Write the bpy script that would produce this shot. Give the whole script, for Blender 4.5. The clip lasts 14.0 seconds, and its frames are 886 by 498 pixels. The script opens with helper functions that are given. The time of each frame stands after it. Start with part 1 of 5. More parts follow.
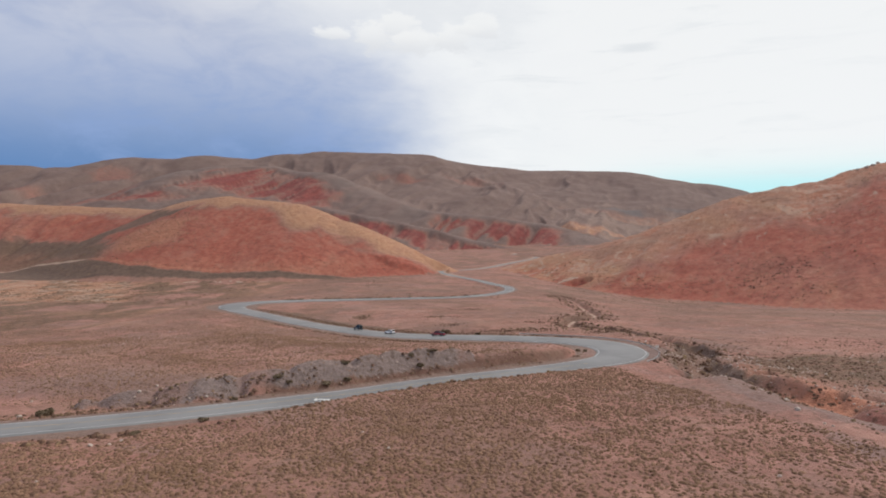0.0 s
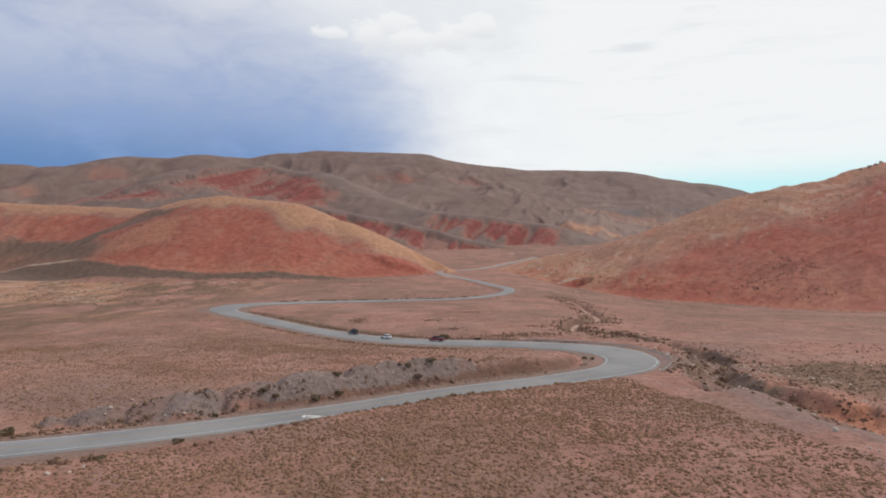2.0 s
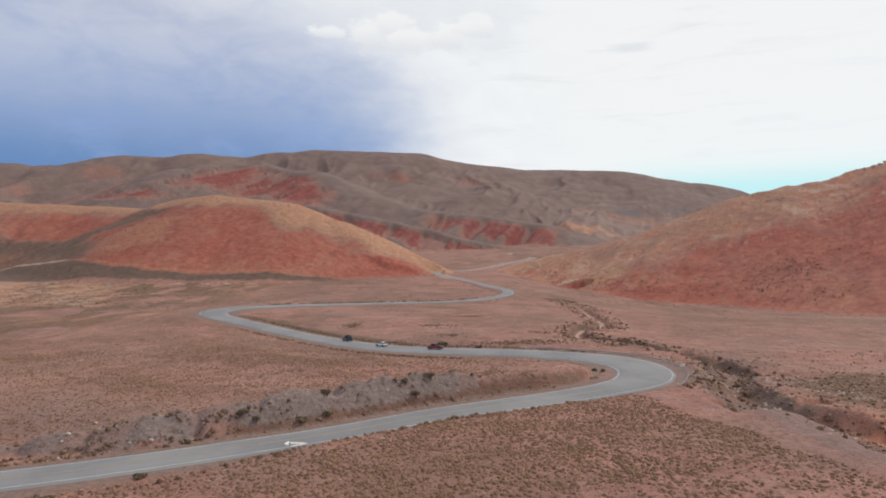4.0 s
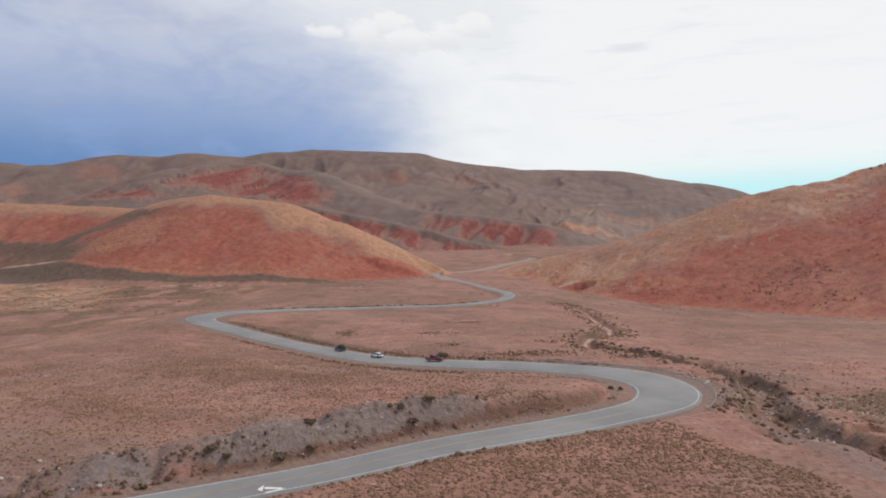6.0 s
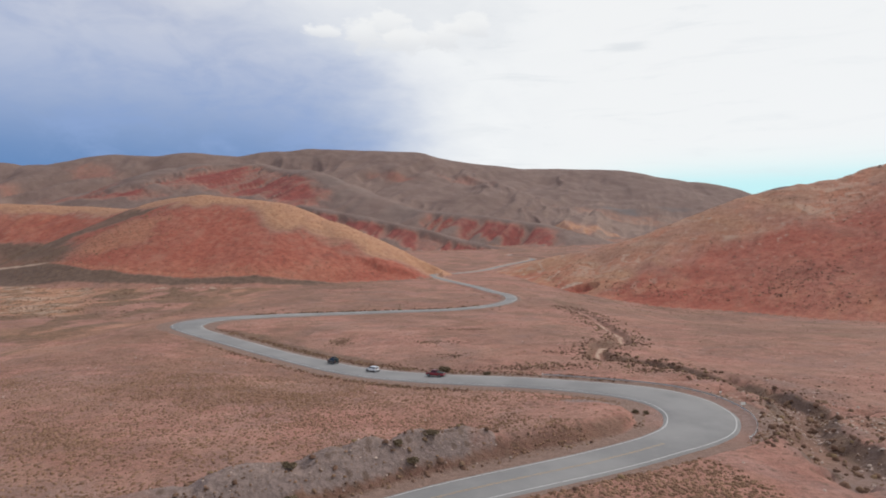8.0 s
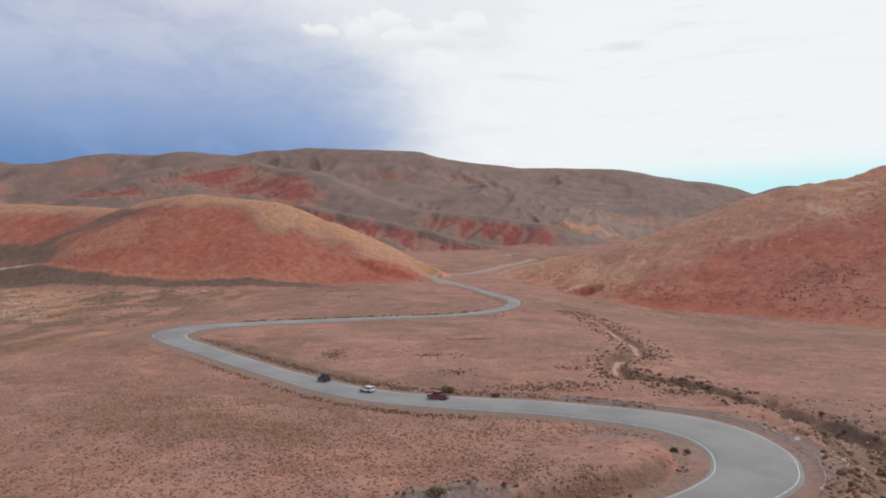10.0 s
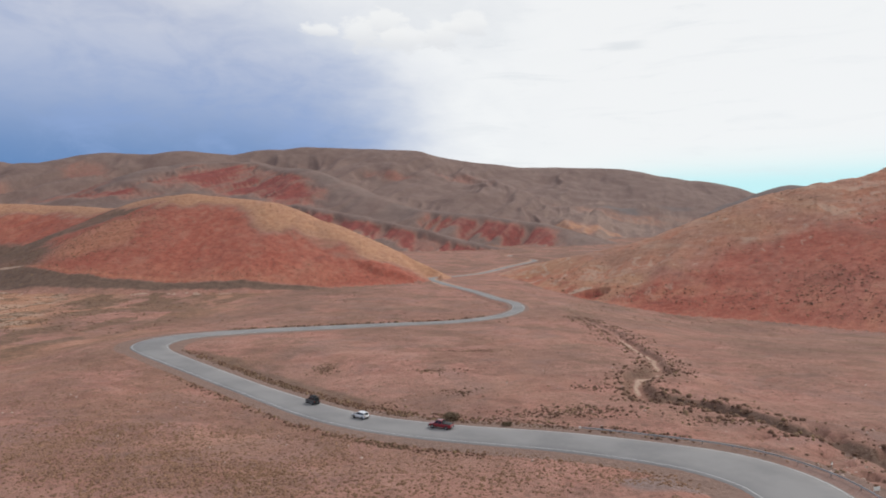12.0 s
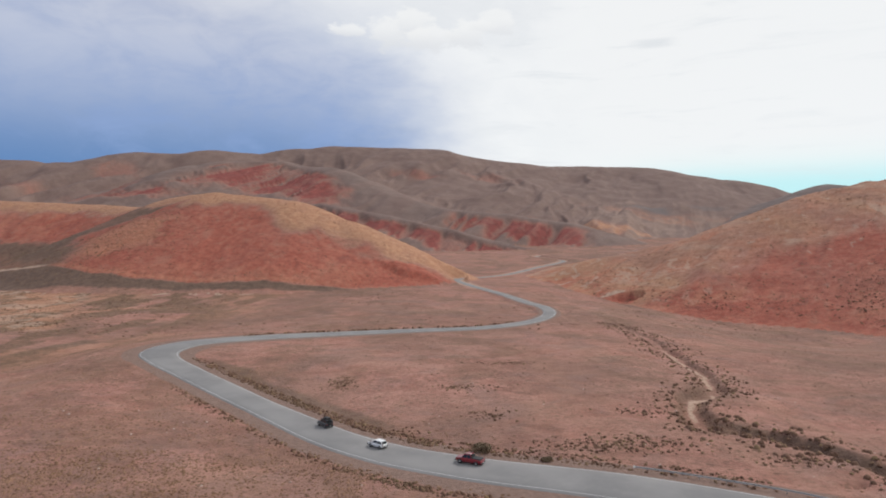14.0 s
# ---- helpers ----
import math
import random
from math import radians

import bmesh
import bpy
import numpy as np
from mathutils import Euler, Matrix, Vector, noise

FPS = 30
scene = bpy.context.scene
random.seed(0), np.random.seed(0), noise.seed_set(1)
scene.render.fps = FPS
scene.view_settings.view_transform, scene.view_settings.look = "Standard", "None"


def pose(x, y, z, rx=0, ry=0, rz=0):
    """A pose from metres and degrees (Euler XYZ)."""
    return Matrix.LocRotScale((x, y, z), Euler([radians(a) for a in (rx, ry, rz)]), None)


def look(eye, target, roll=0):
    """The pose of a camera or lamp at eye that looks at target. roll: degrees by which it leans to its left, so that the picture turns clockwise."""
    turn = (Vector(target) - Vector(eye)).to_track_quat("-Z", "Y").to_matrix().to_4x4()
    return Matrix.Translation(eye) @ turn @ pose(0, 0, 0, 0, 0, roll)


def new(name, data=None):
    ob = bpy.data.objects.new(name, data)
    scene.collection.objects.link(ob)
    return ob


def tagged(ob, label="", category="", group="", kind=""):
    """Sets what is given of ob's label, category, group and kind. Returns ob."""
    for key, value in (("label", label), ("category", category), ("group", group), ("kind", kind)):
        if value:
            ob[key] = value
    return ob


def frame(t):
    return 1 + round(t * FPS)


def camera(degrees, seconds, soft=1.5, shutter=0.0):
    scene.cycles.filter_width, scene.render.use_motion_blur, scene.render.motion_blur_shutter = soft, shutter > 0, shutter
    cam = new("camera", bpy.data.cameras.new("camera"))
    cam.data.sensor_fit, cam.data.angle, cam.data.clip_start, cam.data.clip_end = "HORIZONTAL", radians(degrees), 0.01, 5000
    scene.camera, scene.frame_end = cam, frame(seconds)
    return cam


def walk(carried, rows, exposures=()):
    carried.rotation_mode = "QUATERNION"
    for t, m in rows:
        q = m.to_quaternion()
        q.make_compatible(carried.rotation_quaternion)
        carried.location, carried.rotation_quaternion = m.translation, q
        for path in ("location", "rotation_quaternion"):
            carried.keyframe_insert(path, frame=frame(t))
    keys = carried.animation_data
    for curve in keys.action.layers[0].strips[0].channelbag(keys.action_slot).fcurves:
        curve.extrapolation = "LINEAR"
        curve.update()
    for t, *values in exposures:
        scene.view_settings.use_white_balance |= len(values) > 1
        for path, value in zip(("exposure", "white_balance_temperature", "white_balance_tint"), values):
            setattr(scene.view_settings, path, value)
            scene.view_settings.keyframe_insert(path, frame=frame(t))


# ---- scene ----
# camera and its flight
cam = camera(70, 14.0, soft=1.9)
PATH = [
    (0.0, pose(0.034, 0.034, 26.656, 89.6798, 0.0174, -0.1173)),
    (0.5, pose(-0.044, 2.470, 26.759, 89.6621, 0.0021, -0.1694)),
    (1.0, pose(-0.136, 4.927, 26.873, 89.6570, -0.0127, -0.2402)),
    (1.5, pose(-0.241, 7.438, 27.009, 89.6455, -0.0234, -0.2994)),
    (2.0, pose(-0.364, 10.059, 27.181, 89.6448, -0.0110, -0.3398)),
    (2.5, pose(-0.492, 12.818, 27.387, 89.6343, -0.0184, -0.4004)),
    (3.0, pose(-0.618, 15.701, 27.614, 89.6123, -0.0564, -0.4743)),
    (5.5, pose(-1.184, 33.613, 28.925, 89.6132, -0.0393, -0.7502)),
    (6.0, pose(-1.320, 37.552, 29.223, 89.6094, -0.0580, -0.7930)),
    (6.5, pose(-1.464, 41.564, 29.531, 89.5897, -0.0472, -0.8308)),
    (7.0, pose(-1.620, 45.656, 29.853, 89.5815, -0.0291, -0.8825)),
    (7.5, pose(-1.794, 49.828, 30.186, 89.5578, 0.0017, -0.9285)),
    (8.0, pose(-1.984, 54.093, 30.538, 89.5551, 0.0436, -0.9477)),
    (10.5, pose(-3.081, 78.333, 32.647, 89.4820, 0.0433, -1.1294)),
    (11.0, pose(-3.226, 83.291, 33.033, 89.4771, 0.0571, -1.1439)),
    (11.5, pose(-3.363, 88.240, 33.412, 89.4718, 0.0556, -1.1580)),
    (12.0, pose(-3.493, 93.136, 33.771, 89.4544, 0.0476, -1.1725)),
    (12.5, pose(-3.613, 97.955, 34.100, 89.4380, 0.0478, -1.1865)),
    (13.0, pose(-3.720, 102.692, 34.390, 89.4415, 0.0368, -1.1971)),
    (13.5, pose(-3.823, 107.359, 34.637, 89.4315, 0.0134, -1.1757)),
    (13.6, pose(-3.843, 108.285, 34.680, 89.4220, -0.0244, -1.1700)),
    (13.7, pose(-3.864, 109.211, 34.723, 89.4124, -0.0623, -0.9700)),
    (13.8, pose(-3.884, 110.137, 34.767, 89.4029, -0.1001, -0.4800)),
    (13.9, pose(-3.905, 111.063, 34.810, 89.3933, -0.1380, 0.1800)),
    (14.0, pose(-3.925, 111.989, 34.853, 89.3838, -0.1758, 1.1601)),
]
walk(cam, PATH)

# ---- world, sun, exposure ----
scene.view_settings.exposure = 0.0
SUN_EL, SUN_AZ = radians(44), radians(52)  # azimuth from +y towards +x

world = bpy.data.worlds.new("sky")
scene.world = world
world.use_nodes = True


class Nodes:
    """Short hand for building node trees."""

    def __init__(self, tree):
        self.t = tree
        tree.nodes.clear()

    def add(self, kind, **props):
        n = self.t.nodes.new(kind)
        for k, v in props.items():
            if k in n.inputs.keys():
                n.inputs[k].default_value = v
        return n

    def link(self, a, b):
        self.t.links.new(a, b)

    def put(self, sock, v):
        if isinstance(v, bpy.types.NodeSocket):
            self.link(v, sock)
        else:
            sock.default_value = v

    def math(self, op, a, b=0.0, c=0.0, clamp=False):
        n = self.t.nodes.new("ShaderNodeMath")
        n.operation, n.use_clamp = op, clamp
        for s, v in zip(n.inputs, (a, b, c)):
            self.put(s, v)
        return n.outputs[0]

    def ramp(self, v, a, b, lo=0.0, hi=1.0):
        n = self.t.nodes.new("ShaderNodeMapRange")
        n.interpolation_type = "SMOOTHSTEP"
        for s, x in zip(n.inputs, (v, a, b, lo, hi)):
            self.put(s, x)
        return n.outputs[0]

    def mix(self, f, a, b, kind="MIX"):
        n = self.t.nodes.new("ShaderNodeMix")
        n.data_type, n.blend_type = "RGBA", kind
        self.put(n.inputs[0], f)
        self.put(n.inputs[6], a if isinstance(a, bpy.types.NodeSocket) else (*a, 1))
        self.put(n.inputs[7], b if isinstance(b, bpy.types.NodeSocket) else (*b, 1))
        return n.outputs[2]

    def noise(self, vec, scale, detail=4.0, rough=0.55, distort=0.0):
        n = self.t.nodes.new("ShaderNodeTexNoise")
        self.put(n.inputs["Vector"], vec)
        n.inputs["Scale"].default_value, n.inputs["Detail"].default_value = scale, detail
        n.inputs["Roughness"].default_value, n.inputs["Distortion"].default_value = rough, distort
        return n.outputs[0]

    def scaled(self, vec, s):
        n = self.t.nodes.new("ShaderNodeVectorMath")
        n.operation = "MULTIPLY"
        self.put(n.inputs[0], vec)
        n.inputs[1].default_value = s
        return n.outputs[0]


def build_sky():
    k = Nodes(world.node_tree)
    out, bg = k.add("ShaderNodeOutputWorld"), k.add("ShaderNodeBackground")
    k.link(bg.outputs[0], out.inputs[0])
    co = k.add("ShaderNodeTexCoord").outputs["Generated"]
    sep = k.add("ShaderNodeSeparateXYZ")
    k.link(co, sep.inputs[0])
    x, y, z = sep.outputs
    az = k.math("ARCTAN2", x, y)
    el = k.math("ARCSINE", z)
    cone = k.t.nodes.new("ShaderNodeCombineXYZ")
    k.link(az, cone.inputs[0]), k.link(k.math("MULTIPLY", el, 2.2), cone.inputs[1])
    p = cone.outputs[0]
    clear = k.add("ShaderNodeTexSky")
    clear.sky_type, clear.sun_disc = "NISHITA", False
    clear.sun_elevation, clear.sun_rotation, clear.altitude = SUN_EL, SUN_AZ, 3500
    blue = k.mix(1.0, clear.outputs[0], (0.10, 0.118, 0.105), "MULTIPLY")
    warp = k.noise(p, 3.0, 6, 0.6)
    fine = k.noise(p, 9.0, 6, 0.6, 0.4)
    # storm bank: low, to the left of the valley mouth
    edge = k.math("ADD", az, k.math("MULTIPLY", k.math("SUBTRACT", warp, 0.5), 0.22))
    left = k.ramp(edge, 0.06, -0.20)
    low = k.ramp(k.math("ADD", el, k.math("MULTIPLY", k.math("SUBTRACT", warp, 0.5), 0.14)), 0.40, 0.10)
    storm = k.mix(k.ramp(el, 0.06, 0.30), (0.105, 0.225, 0.48), (0.35, 0.44, 0.67))
    storm = k.mix(k.ramp(k.math("ADD", fine, k.math("MULTIPLY", az, 0.25)), 0.30, 0.62), storm, (0.23, 0.345, 0.62))
    veil = k.mix(k.ramp(fine, 0.3, 0.7), (0.63, 0.655, 0.745), (0.52, 0.56, 0.69))
    white = k.mix(k.ramp(fine, 0.35, 0.7), (0.93, 0.94, 0.945), (0.88, 0.895, 0.91))
    white = k.mix(k.ramp(az, 0.02, 0.30), white, (0.925, 0.93, 0.93))
    cloud = k.mix(k.ramp(k.math("ADD", edge, k.math("MULTIPLY", k.ramp(el, 0.24, 0.36), 0.17)), 0.13, -0.30), white, veil)
    cloud = k.mix(k.math("MULTIPLY", left, low), cloud, storm)
    # thin gap of clear sky above the right horizon
    gap = k.math("MULTIPLY", k.ramp(el, 0.155, 0.075), k.ramp(k.math("ADD", az, k.math("MULTIPLY", k.math("SUBTRACT", warp, 0.5), 0.3)), 0.12, 0.42))
    cloud = k.mix(k.math("MULTIPLY", gap, 0.85), cloud, k.mix(k.ramp(el, 0.13, 0.08), (0.78, 0.93, 0.93), (0.50, 0.88, 0.92)))
    # faint grey wisps and heaped clouds with brighter heads
    wisp = k.noise(k.scaled(p, (1.0, 3.2, 1.0)), 6.5, 5, 0.6, 0.5)
    cloud = k.mix(k.math("MULTIPLY", k.ramp(wisp, 0.52, 0.74), k.math("MULTIPLY", k.ramp(az, -0.01, 0.08), k.ramp(az, 0.80, 0.10, 0.12, 0.5))), cloud, (0.74, 0.77, 0.80))
    rough = k.math("MULTIPLY", k.math("SUBTRACT", k.noise(p, 17.0, 7, 0.62, 0.2), 0.5), 3.0)
    dim = k.math("MULTIPLY", k.ramp(k.math("ADD", k.math("ABSOLUTE", k.math("SUBTRACT", az, 0.30)), k.math("MULTIPLY", rough, 0.02)), 0.045, 0.01), k.ramp(k.math("ABSOLUTE", k.math("SUBTRACT", el, 0.290)), 0.009, 0.003))
    cloud = k.mix(k.math("MULTIPLY", dim, 0.5), cloud, (0.70, 0.73, 0.76))
    veiled = k.math("MULTIPLY", k.ramp(k.math("ABSOLUTE", k.math("ADD", az, 0.03)), 0.24, 0.10), k.ramp(el, 0.275, 0.325))
    cloud = k.mix(k.math("MULTIPLY", veiled, k.ramp(fine, 0.30, 0.60, 0.25, 0.6)), cloud, (0.79, 0.81, 0.84))
    for caz, cel, wide, tall in ((-0.172, 0.317, 0.026, 0.010), (-0.105, 0.318, 0.030, 0.022), (-0.072, 0.332, 0.032, 0.026), (-0.045, 0.312, 0.044, 0.018), (0.020, 0.318, 0.034, 0.020), (0.060, 0.330, 0.030, 0.020)):
        u, v = k.math("MULTIPLY", k.math("SUBTRACT", az, caz), 1 / wide), k.math("MULTIPLY", k.math("SUBTRACT", el, cel), 1 / tall)
        far_off = k.math("SQRT", k.math("ADD", k.math("MULTIPLY", u, u), k.math("MULTIPLY", v, v)))
        body = k.ramp(k.math("ADD", far_off, rough), 1.25, 0.70, 0, 0.72)
        head = k.mix(k.ramp(v, -0.9, 0.5), (0.79, 0.80, 0.82), (0.95, 0.95, 0.94))
        cloud = k.mix(body, cloud, head)
    # unseen deck added, darker towards the zenith, so the sun models the relief more
    cloud = k.mix(k.ramp(el, 0.42, 1.0, 0.0, 0.85), cloud, (0.50, 0.53, 0.58))
    final = k.mix(0.94, blue, cloud)
    k.link(final, bg.inputs[0])
    bg.inputs[1].default_value = 1.0


build_sky()
sun_data = bpy.data.lights.new("sun", "SUN")
sun_data.energy, sun_data.angle, sun_data.color = 2.0, radians(12), (1.0, 0.955, 0.91)
sun = new("sun", sun_data)
sun.matrix_world = look((0, 0, 300), (-math.sin(SUN_AZ) * 300 * math.cos(SUN_EL), -math.cos(SUN_AZ) * 300 * math.cos(SUN_EL), 300 - 300 * math.sin(SUN_EL)))


# ---- land: heights and rock zones ----
def step(v, a, b):
    t = np.clip((v - a) / (b - a), 0, 1)
    return t * t * (3 - 2 * t)


def lattice(ix, iy, seed):
    h = (ix.astype(np.int64) * 374761393 + iy.astype(np.int64) * 668265263 + seed * 974711) & 0x7FFFFFFF
    h = ((h ^ (h >> 13)) * 1274126177) & 0x7FFFFFFF
    return ((h ^ (h >> 16)) & 0xFFFF) / 65535.0


def grain(x, y, seed=0):
    """Smooth value noise, 0 to 1."""
    ix, iy = np.floor(x), np.floor(y)
    u, v = x - ix, y - iy
    u, v = u * u * (3 - 2 * u), v * v * (3 - 2 * v)
    a, b = lattice(ix, iy, seed), lattice(ix + 1, iy, seed)
    c, d = lattice(ix, iy + 1, seed), lattice(ix + 1, iy + 1, seed)
    return (a + (b - a) * u) * (1 - v) + (c + (d - c) * u) * v


def fbm(x, y, octaves=4, seed=0, rough=0.5):
    total, amp, norm = 0.0, 1.0, 0.0
    for o in range(octaves):
        total = total + amp * grain(x * 2**o + 17.3 * o, y * 2**o - 9.1 * o, seed + o)
        norm, amp = norm + amp, amp * rough
    return total / norm


def rills(x, y, octaves=3, seed=0):
    """Noise with sharp crests, 0 to 1."""
    total, amp, norm = 0.0, 1.0, 0.0
    for o in range(octaves):
        total = total + amp * (1 - np.abs(2 * grain(x * 2**o + 5.7 * o, y * 2**o + 3.1 * o, seed + o) - 1))
        norm, amp = norm + amp, amp * 0.5
    return total / norm


def spline(nodes, gap):
    """Evenly spaced points on a smooth curve through the nodes."""
    p = np.array(nodes, float)
    p = np.vstack([2 * p[0] - p[1], p, 2 * p[-1] - p[-2]])
    out = []
    for i in range(1, len(p) - 2):
        for t in np.linspace(0, 1, 24, endpoint=False):
            a, b, c, d = p[i - 1 : i + 3]
            out.append(0.5 * (2 * b + (c - a) * t + (2 * a - 5 * b + 4 * c - d) * t**2 + (3 * b - a - 3 * c + d) * t**3))
    out = np.array(out + [p[-2]])
    run = np.r_[0, np.cumsum(np.linalg.norm(np.diff(out[:, :2], axis=0), axis=1))]
    at = np.arange(0, run[-1], gap)
    return np.stack([np.interp(at, run, out[:, k]) for k in range(out.shape[1])], 1), at


def along(x, y, line):
    """For each place: distance to a polyline, and the interpolated columns of the nearest point on it."""
    best = np.full(x.shape, 1e9)
    cols = np.zeros((line.shape[1] - 2, *x.shape))
    run = np.zeros(x.shape)
    gone = 0.0
    for a, b in zip(line[:-1], line[1:]):
        d = b[:2] - a[:2]
        n2 = d @ d
        t = np.clip(((x - a[0]) * d[0] + (y - a[1]) * d[1]) / n2, 0, 1)
        dist = np.hypot(x - a[0] - t * d[0], y - a[1] - t * d[1])
        m = dist < best
        best = np.where(m, dist, best)
        run = np.where(m, gone + t * n2**0.5, run)
        for k in range(len(cols)):
            cols[k] = np.where(m, a[2 + k] + t * (b[2 + k] - a[2 + k]), cols[k])
        gone += n2**0.5
    return best, cols, run


def ridge(x, y, line, slope, round_r):
    """A mountain side falling away from a crest line; also the fall from the nearest crest, and the run along it."""
    top, near, run = np.full(x.shape, -1e9), np.full(x.shape, 1e9), np.zeros(x.shape)
    gone = 0.0
    line = np.array(line, float)
    for a, b in zip(line[:-1], line[1:]):
        d = b[:2] - a[:2]
        n2 = d @ d
        t = np.clip(((x - a[0]) * d[0] + (y - a[1]) * d[1]) / n2, 0, 1)
        dist = np.hypot(x - a[0] - t * d[0], y - a[1] - t * d[1])
        top = np.maximum(top, a[2] + t * (b[2] - a[2]) - slope * (np.sqrt(dist**2 + round_r**2) - round_r))
        m = dist < near
        near, run = np.where(m, dist, near), np.where(m, gone + t * n2**0.5, run)
        gone += n2**0.5
    return top, slope * (np.sqrt(near**2 + round_r**2) - round_r), run


def blend_max(a, b, soft):
    h = np.clip(0.5 + 0.5 * (a - b) / soft, 0, 1)
    return b + (a - b) * h + soft * h * (1 - h)


# the road's centre line on the plan
ROAD_NODES = [
    (-330, 58), (-190, 70), (-120, 84), (-62, 102.5), (-22.5, 123), (-0.2, 138.3), (23.8, 151.7), (38, 161), (45.6, 167.7), (49.7, 174.7), (51.7, 182),
    (51.1, 191.3), (46.7, 199.5), (38.5, 206.4), (22.7, 215.9), (2.9, 224.5), (-7.2, 229.8), (-17.8, 236.5), (-31.6, 248.9), (-53.8, 274.9), (-90.3, 315.5),
    (-108, 335.5), (-115.9, 349.8), (-114.4, 365.1), (-105.2, 377), (-85.9, 390.3), (-49, 412.6), (-21.5, 425.2), (8.3, 437.1), (31.9, 455.1),
    (46.9, 478.6), (54.4, 504.8), (54.8, 535.2), (47, 569.5), (35, 642.6), (13, 742), (-1, 821), (0, 858), (16, 874), (63, 932), (114, 1044), (150, 1113), (177, 1178), (176, 1212), (152, 1255), (150, 1315), (225, 1390), (380, 1445), (560, 1490),
]
ROAD_LEVEL = [(0, -2.2), (272, -2.3), (344, -3.0), (400, -3.4), (434, -3.9), (462, -4.9), (508, -6.8), (562, -8.3), (616, -7.8), (674, -6.8), (714, -7.2), (756, -8.4), (818, -9.1), (876, -8.6), (934, -8.0), (1146, -8.6), (1286, -8.3), (1360, -6.7), (1484, -2.3), (1562, 1.0), (1668, 4.3), (1778, 8.7), (1886, 13.6), (2050, 18.4), (2300, 24.0)]
ROAD_WIDER = [(318, 0.0), (344, 0.3), (388, 0.9), (414, 1.8), (444, 2.4), (484, 1.9), (526, 1.3), (562, 0.8), (616, 1.3), (658, 2.1), (700, 2.5), (756, 1.9), (818, 0.8), (876, 0.0)]
road_xy, road_run = spline(ROAD_NODES, 2.0)
road_z = np.interp(road_run, [a for a, _ in ROAD_LEVEL], [b for _, b in ROAD_LEVEL])
road_z = np.convolve(np.pad(road_z, 6, mode="edge"), np.ones(13) / 13, "valid")
turn_to = np.unwrap(np.arctan2(np.gradient(road_xy[:, 1]), np.gradient(road_xy[:, 0])))
bend = np.convolve(np.pad(np.abs(np.gradient(turn_to)) / 2.0, 6, mode="edge"), np.ones(13) / 13, "valid")
road_half = 3.75 + 1.5 * step(bend, 0.012, 0.045) + np.interp(road_run, [a for a, _ in ROAD_WIDER], [b for _, b in ROAD_WIDER])  # widened in the hairpins
ROAD = np.column_stack([road_xy, road_z, road_half])

WASH = [(84, 532), (86, 487), (85.5, 444), (85.5, 405), (80.7, 365), (77.6, 336), (77, 317), (69.7, 293), (58, 279), (54, 266), (51.5, 252), (59, 248), (65, 243), (69, 236), (73, 228), (79, 214), (81, 197), (75, 184), (68.5, 173), (64, 160), (62.5, 152), (66, 142), (71, 134), (72, 124), (69, 112), (72, 103), (82, 90), (120, 62), (220, 40)]
LEFT_CREST = [(-1008, 1150, 112), (-768, 1102, 100), (-561, 1082, 91), (-439, 1001, 83), (-370, 951, 94), (-303, 901, 96), (-206, 881, 85), (-140, 861, 61), (-77, 850, 27), (-32, 850, 5), (0, 862, -7)]
RIGHT_CREST = [(760, 640, 190), (574, 700, 142), (506, 720, 121), (485, 725, 114), (452, 735, 103), (409, 740, 97), (361, 750, 86), (296, 742, 60), (250, 760, 43), (220, 800, 31), (168, 860, 17), (130, 905, 6)]
FAR_CREST = [(-2900, 2300, 340), (-2040, 2455, 342), (-1711, 2455, 338), (-1640, 2456, 338), (-1521, 2480, 309), (-1478, 2500, 333), (-1354, 2560, 344), (-1316, 2600, 368), (-1239, 2640, 391), (-1122, 2660, 389), (-990, 2704, 408), (-849, 2804, 406), (-674, 2904, 443), (-540, 2950, 461), (-112, 3003, 457), (-5, 3102, 443), (135, 3150, 428), (452, 3300, 415), (663, 3400, 426), (967, 3400, 420), (1322, 3300, 350), (1587, 3300, 288), (1940, 3400, 207)]
MID_CREST = [(-935, 2060, 180), (-905, 2170, 244), (-890, 2260, 294), (-818, 2330, 316), (-642, 2400, 326), (-585, 2410, 312), (-436, 2240, 285), (-235, 2001, 187), (-36, 1851, 126), (126, 1800, 110), (263, 1750, 88), (419, 1749, 48)]
LOW_CREST = [(-330, 1640, 128), (-160, 1560, 96), (-20, 1500, 64), (80, 1470, 38), (150, 1450, 22)]
DARK_CREST = [(1180, 2480, 120), (1310, 2541, 215), (1465, 2645, 268), (1588, 2647, 258), (1900, 2600, 300)]
HEAP_CREST = [(-66, 117, -1.6), (-47, 123.5, 0.4), (-32, 132.5, 1.6), (-19, 141, 2.1), (-5, 150, 2.4), (2, 154, 2.0), (10, 157, -1.9)]

LEVEL_Y = [-400, 60, 110, 150, 190, 240, 290, 350, 450, 600, 880, 1040, 1200, 1450, 1700, 2600, 6000]
LEVEL_Z = [3, 0.2, -0.8, -1.7, -3.5, -5.0, -5.8, -7.0, -9.0, -9.5, -8.5, -2, 6, 19, 27, 60, 120]


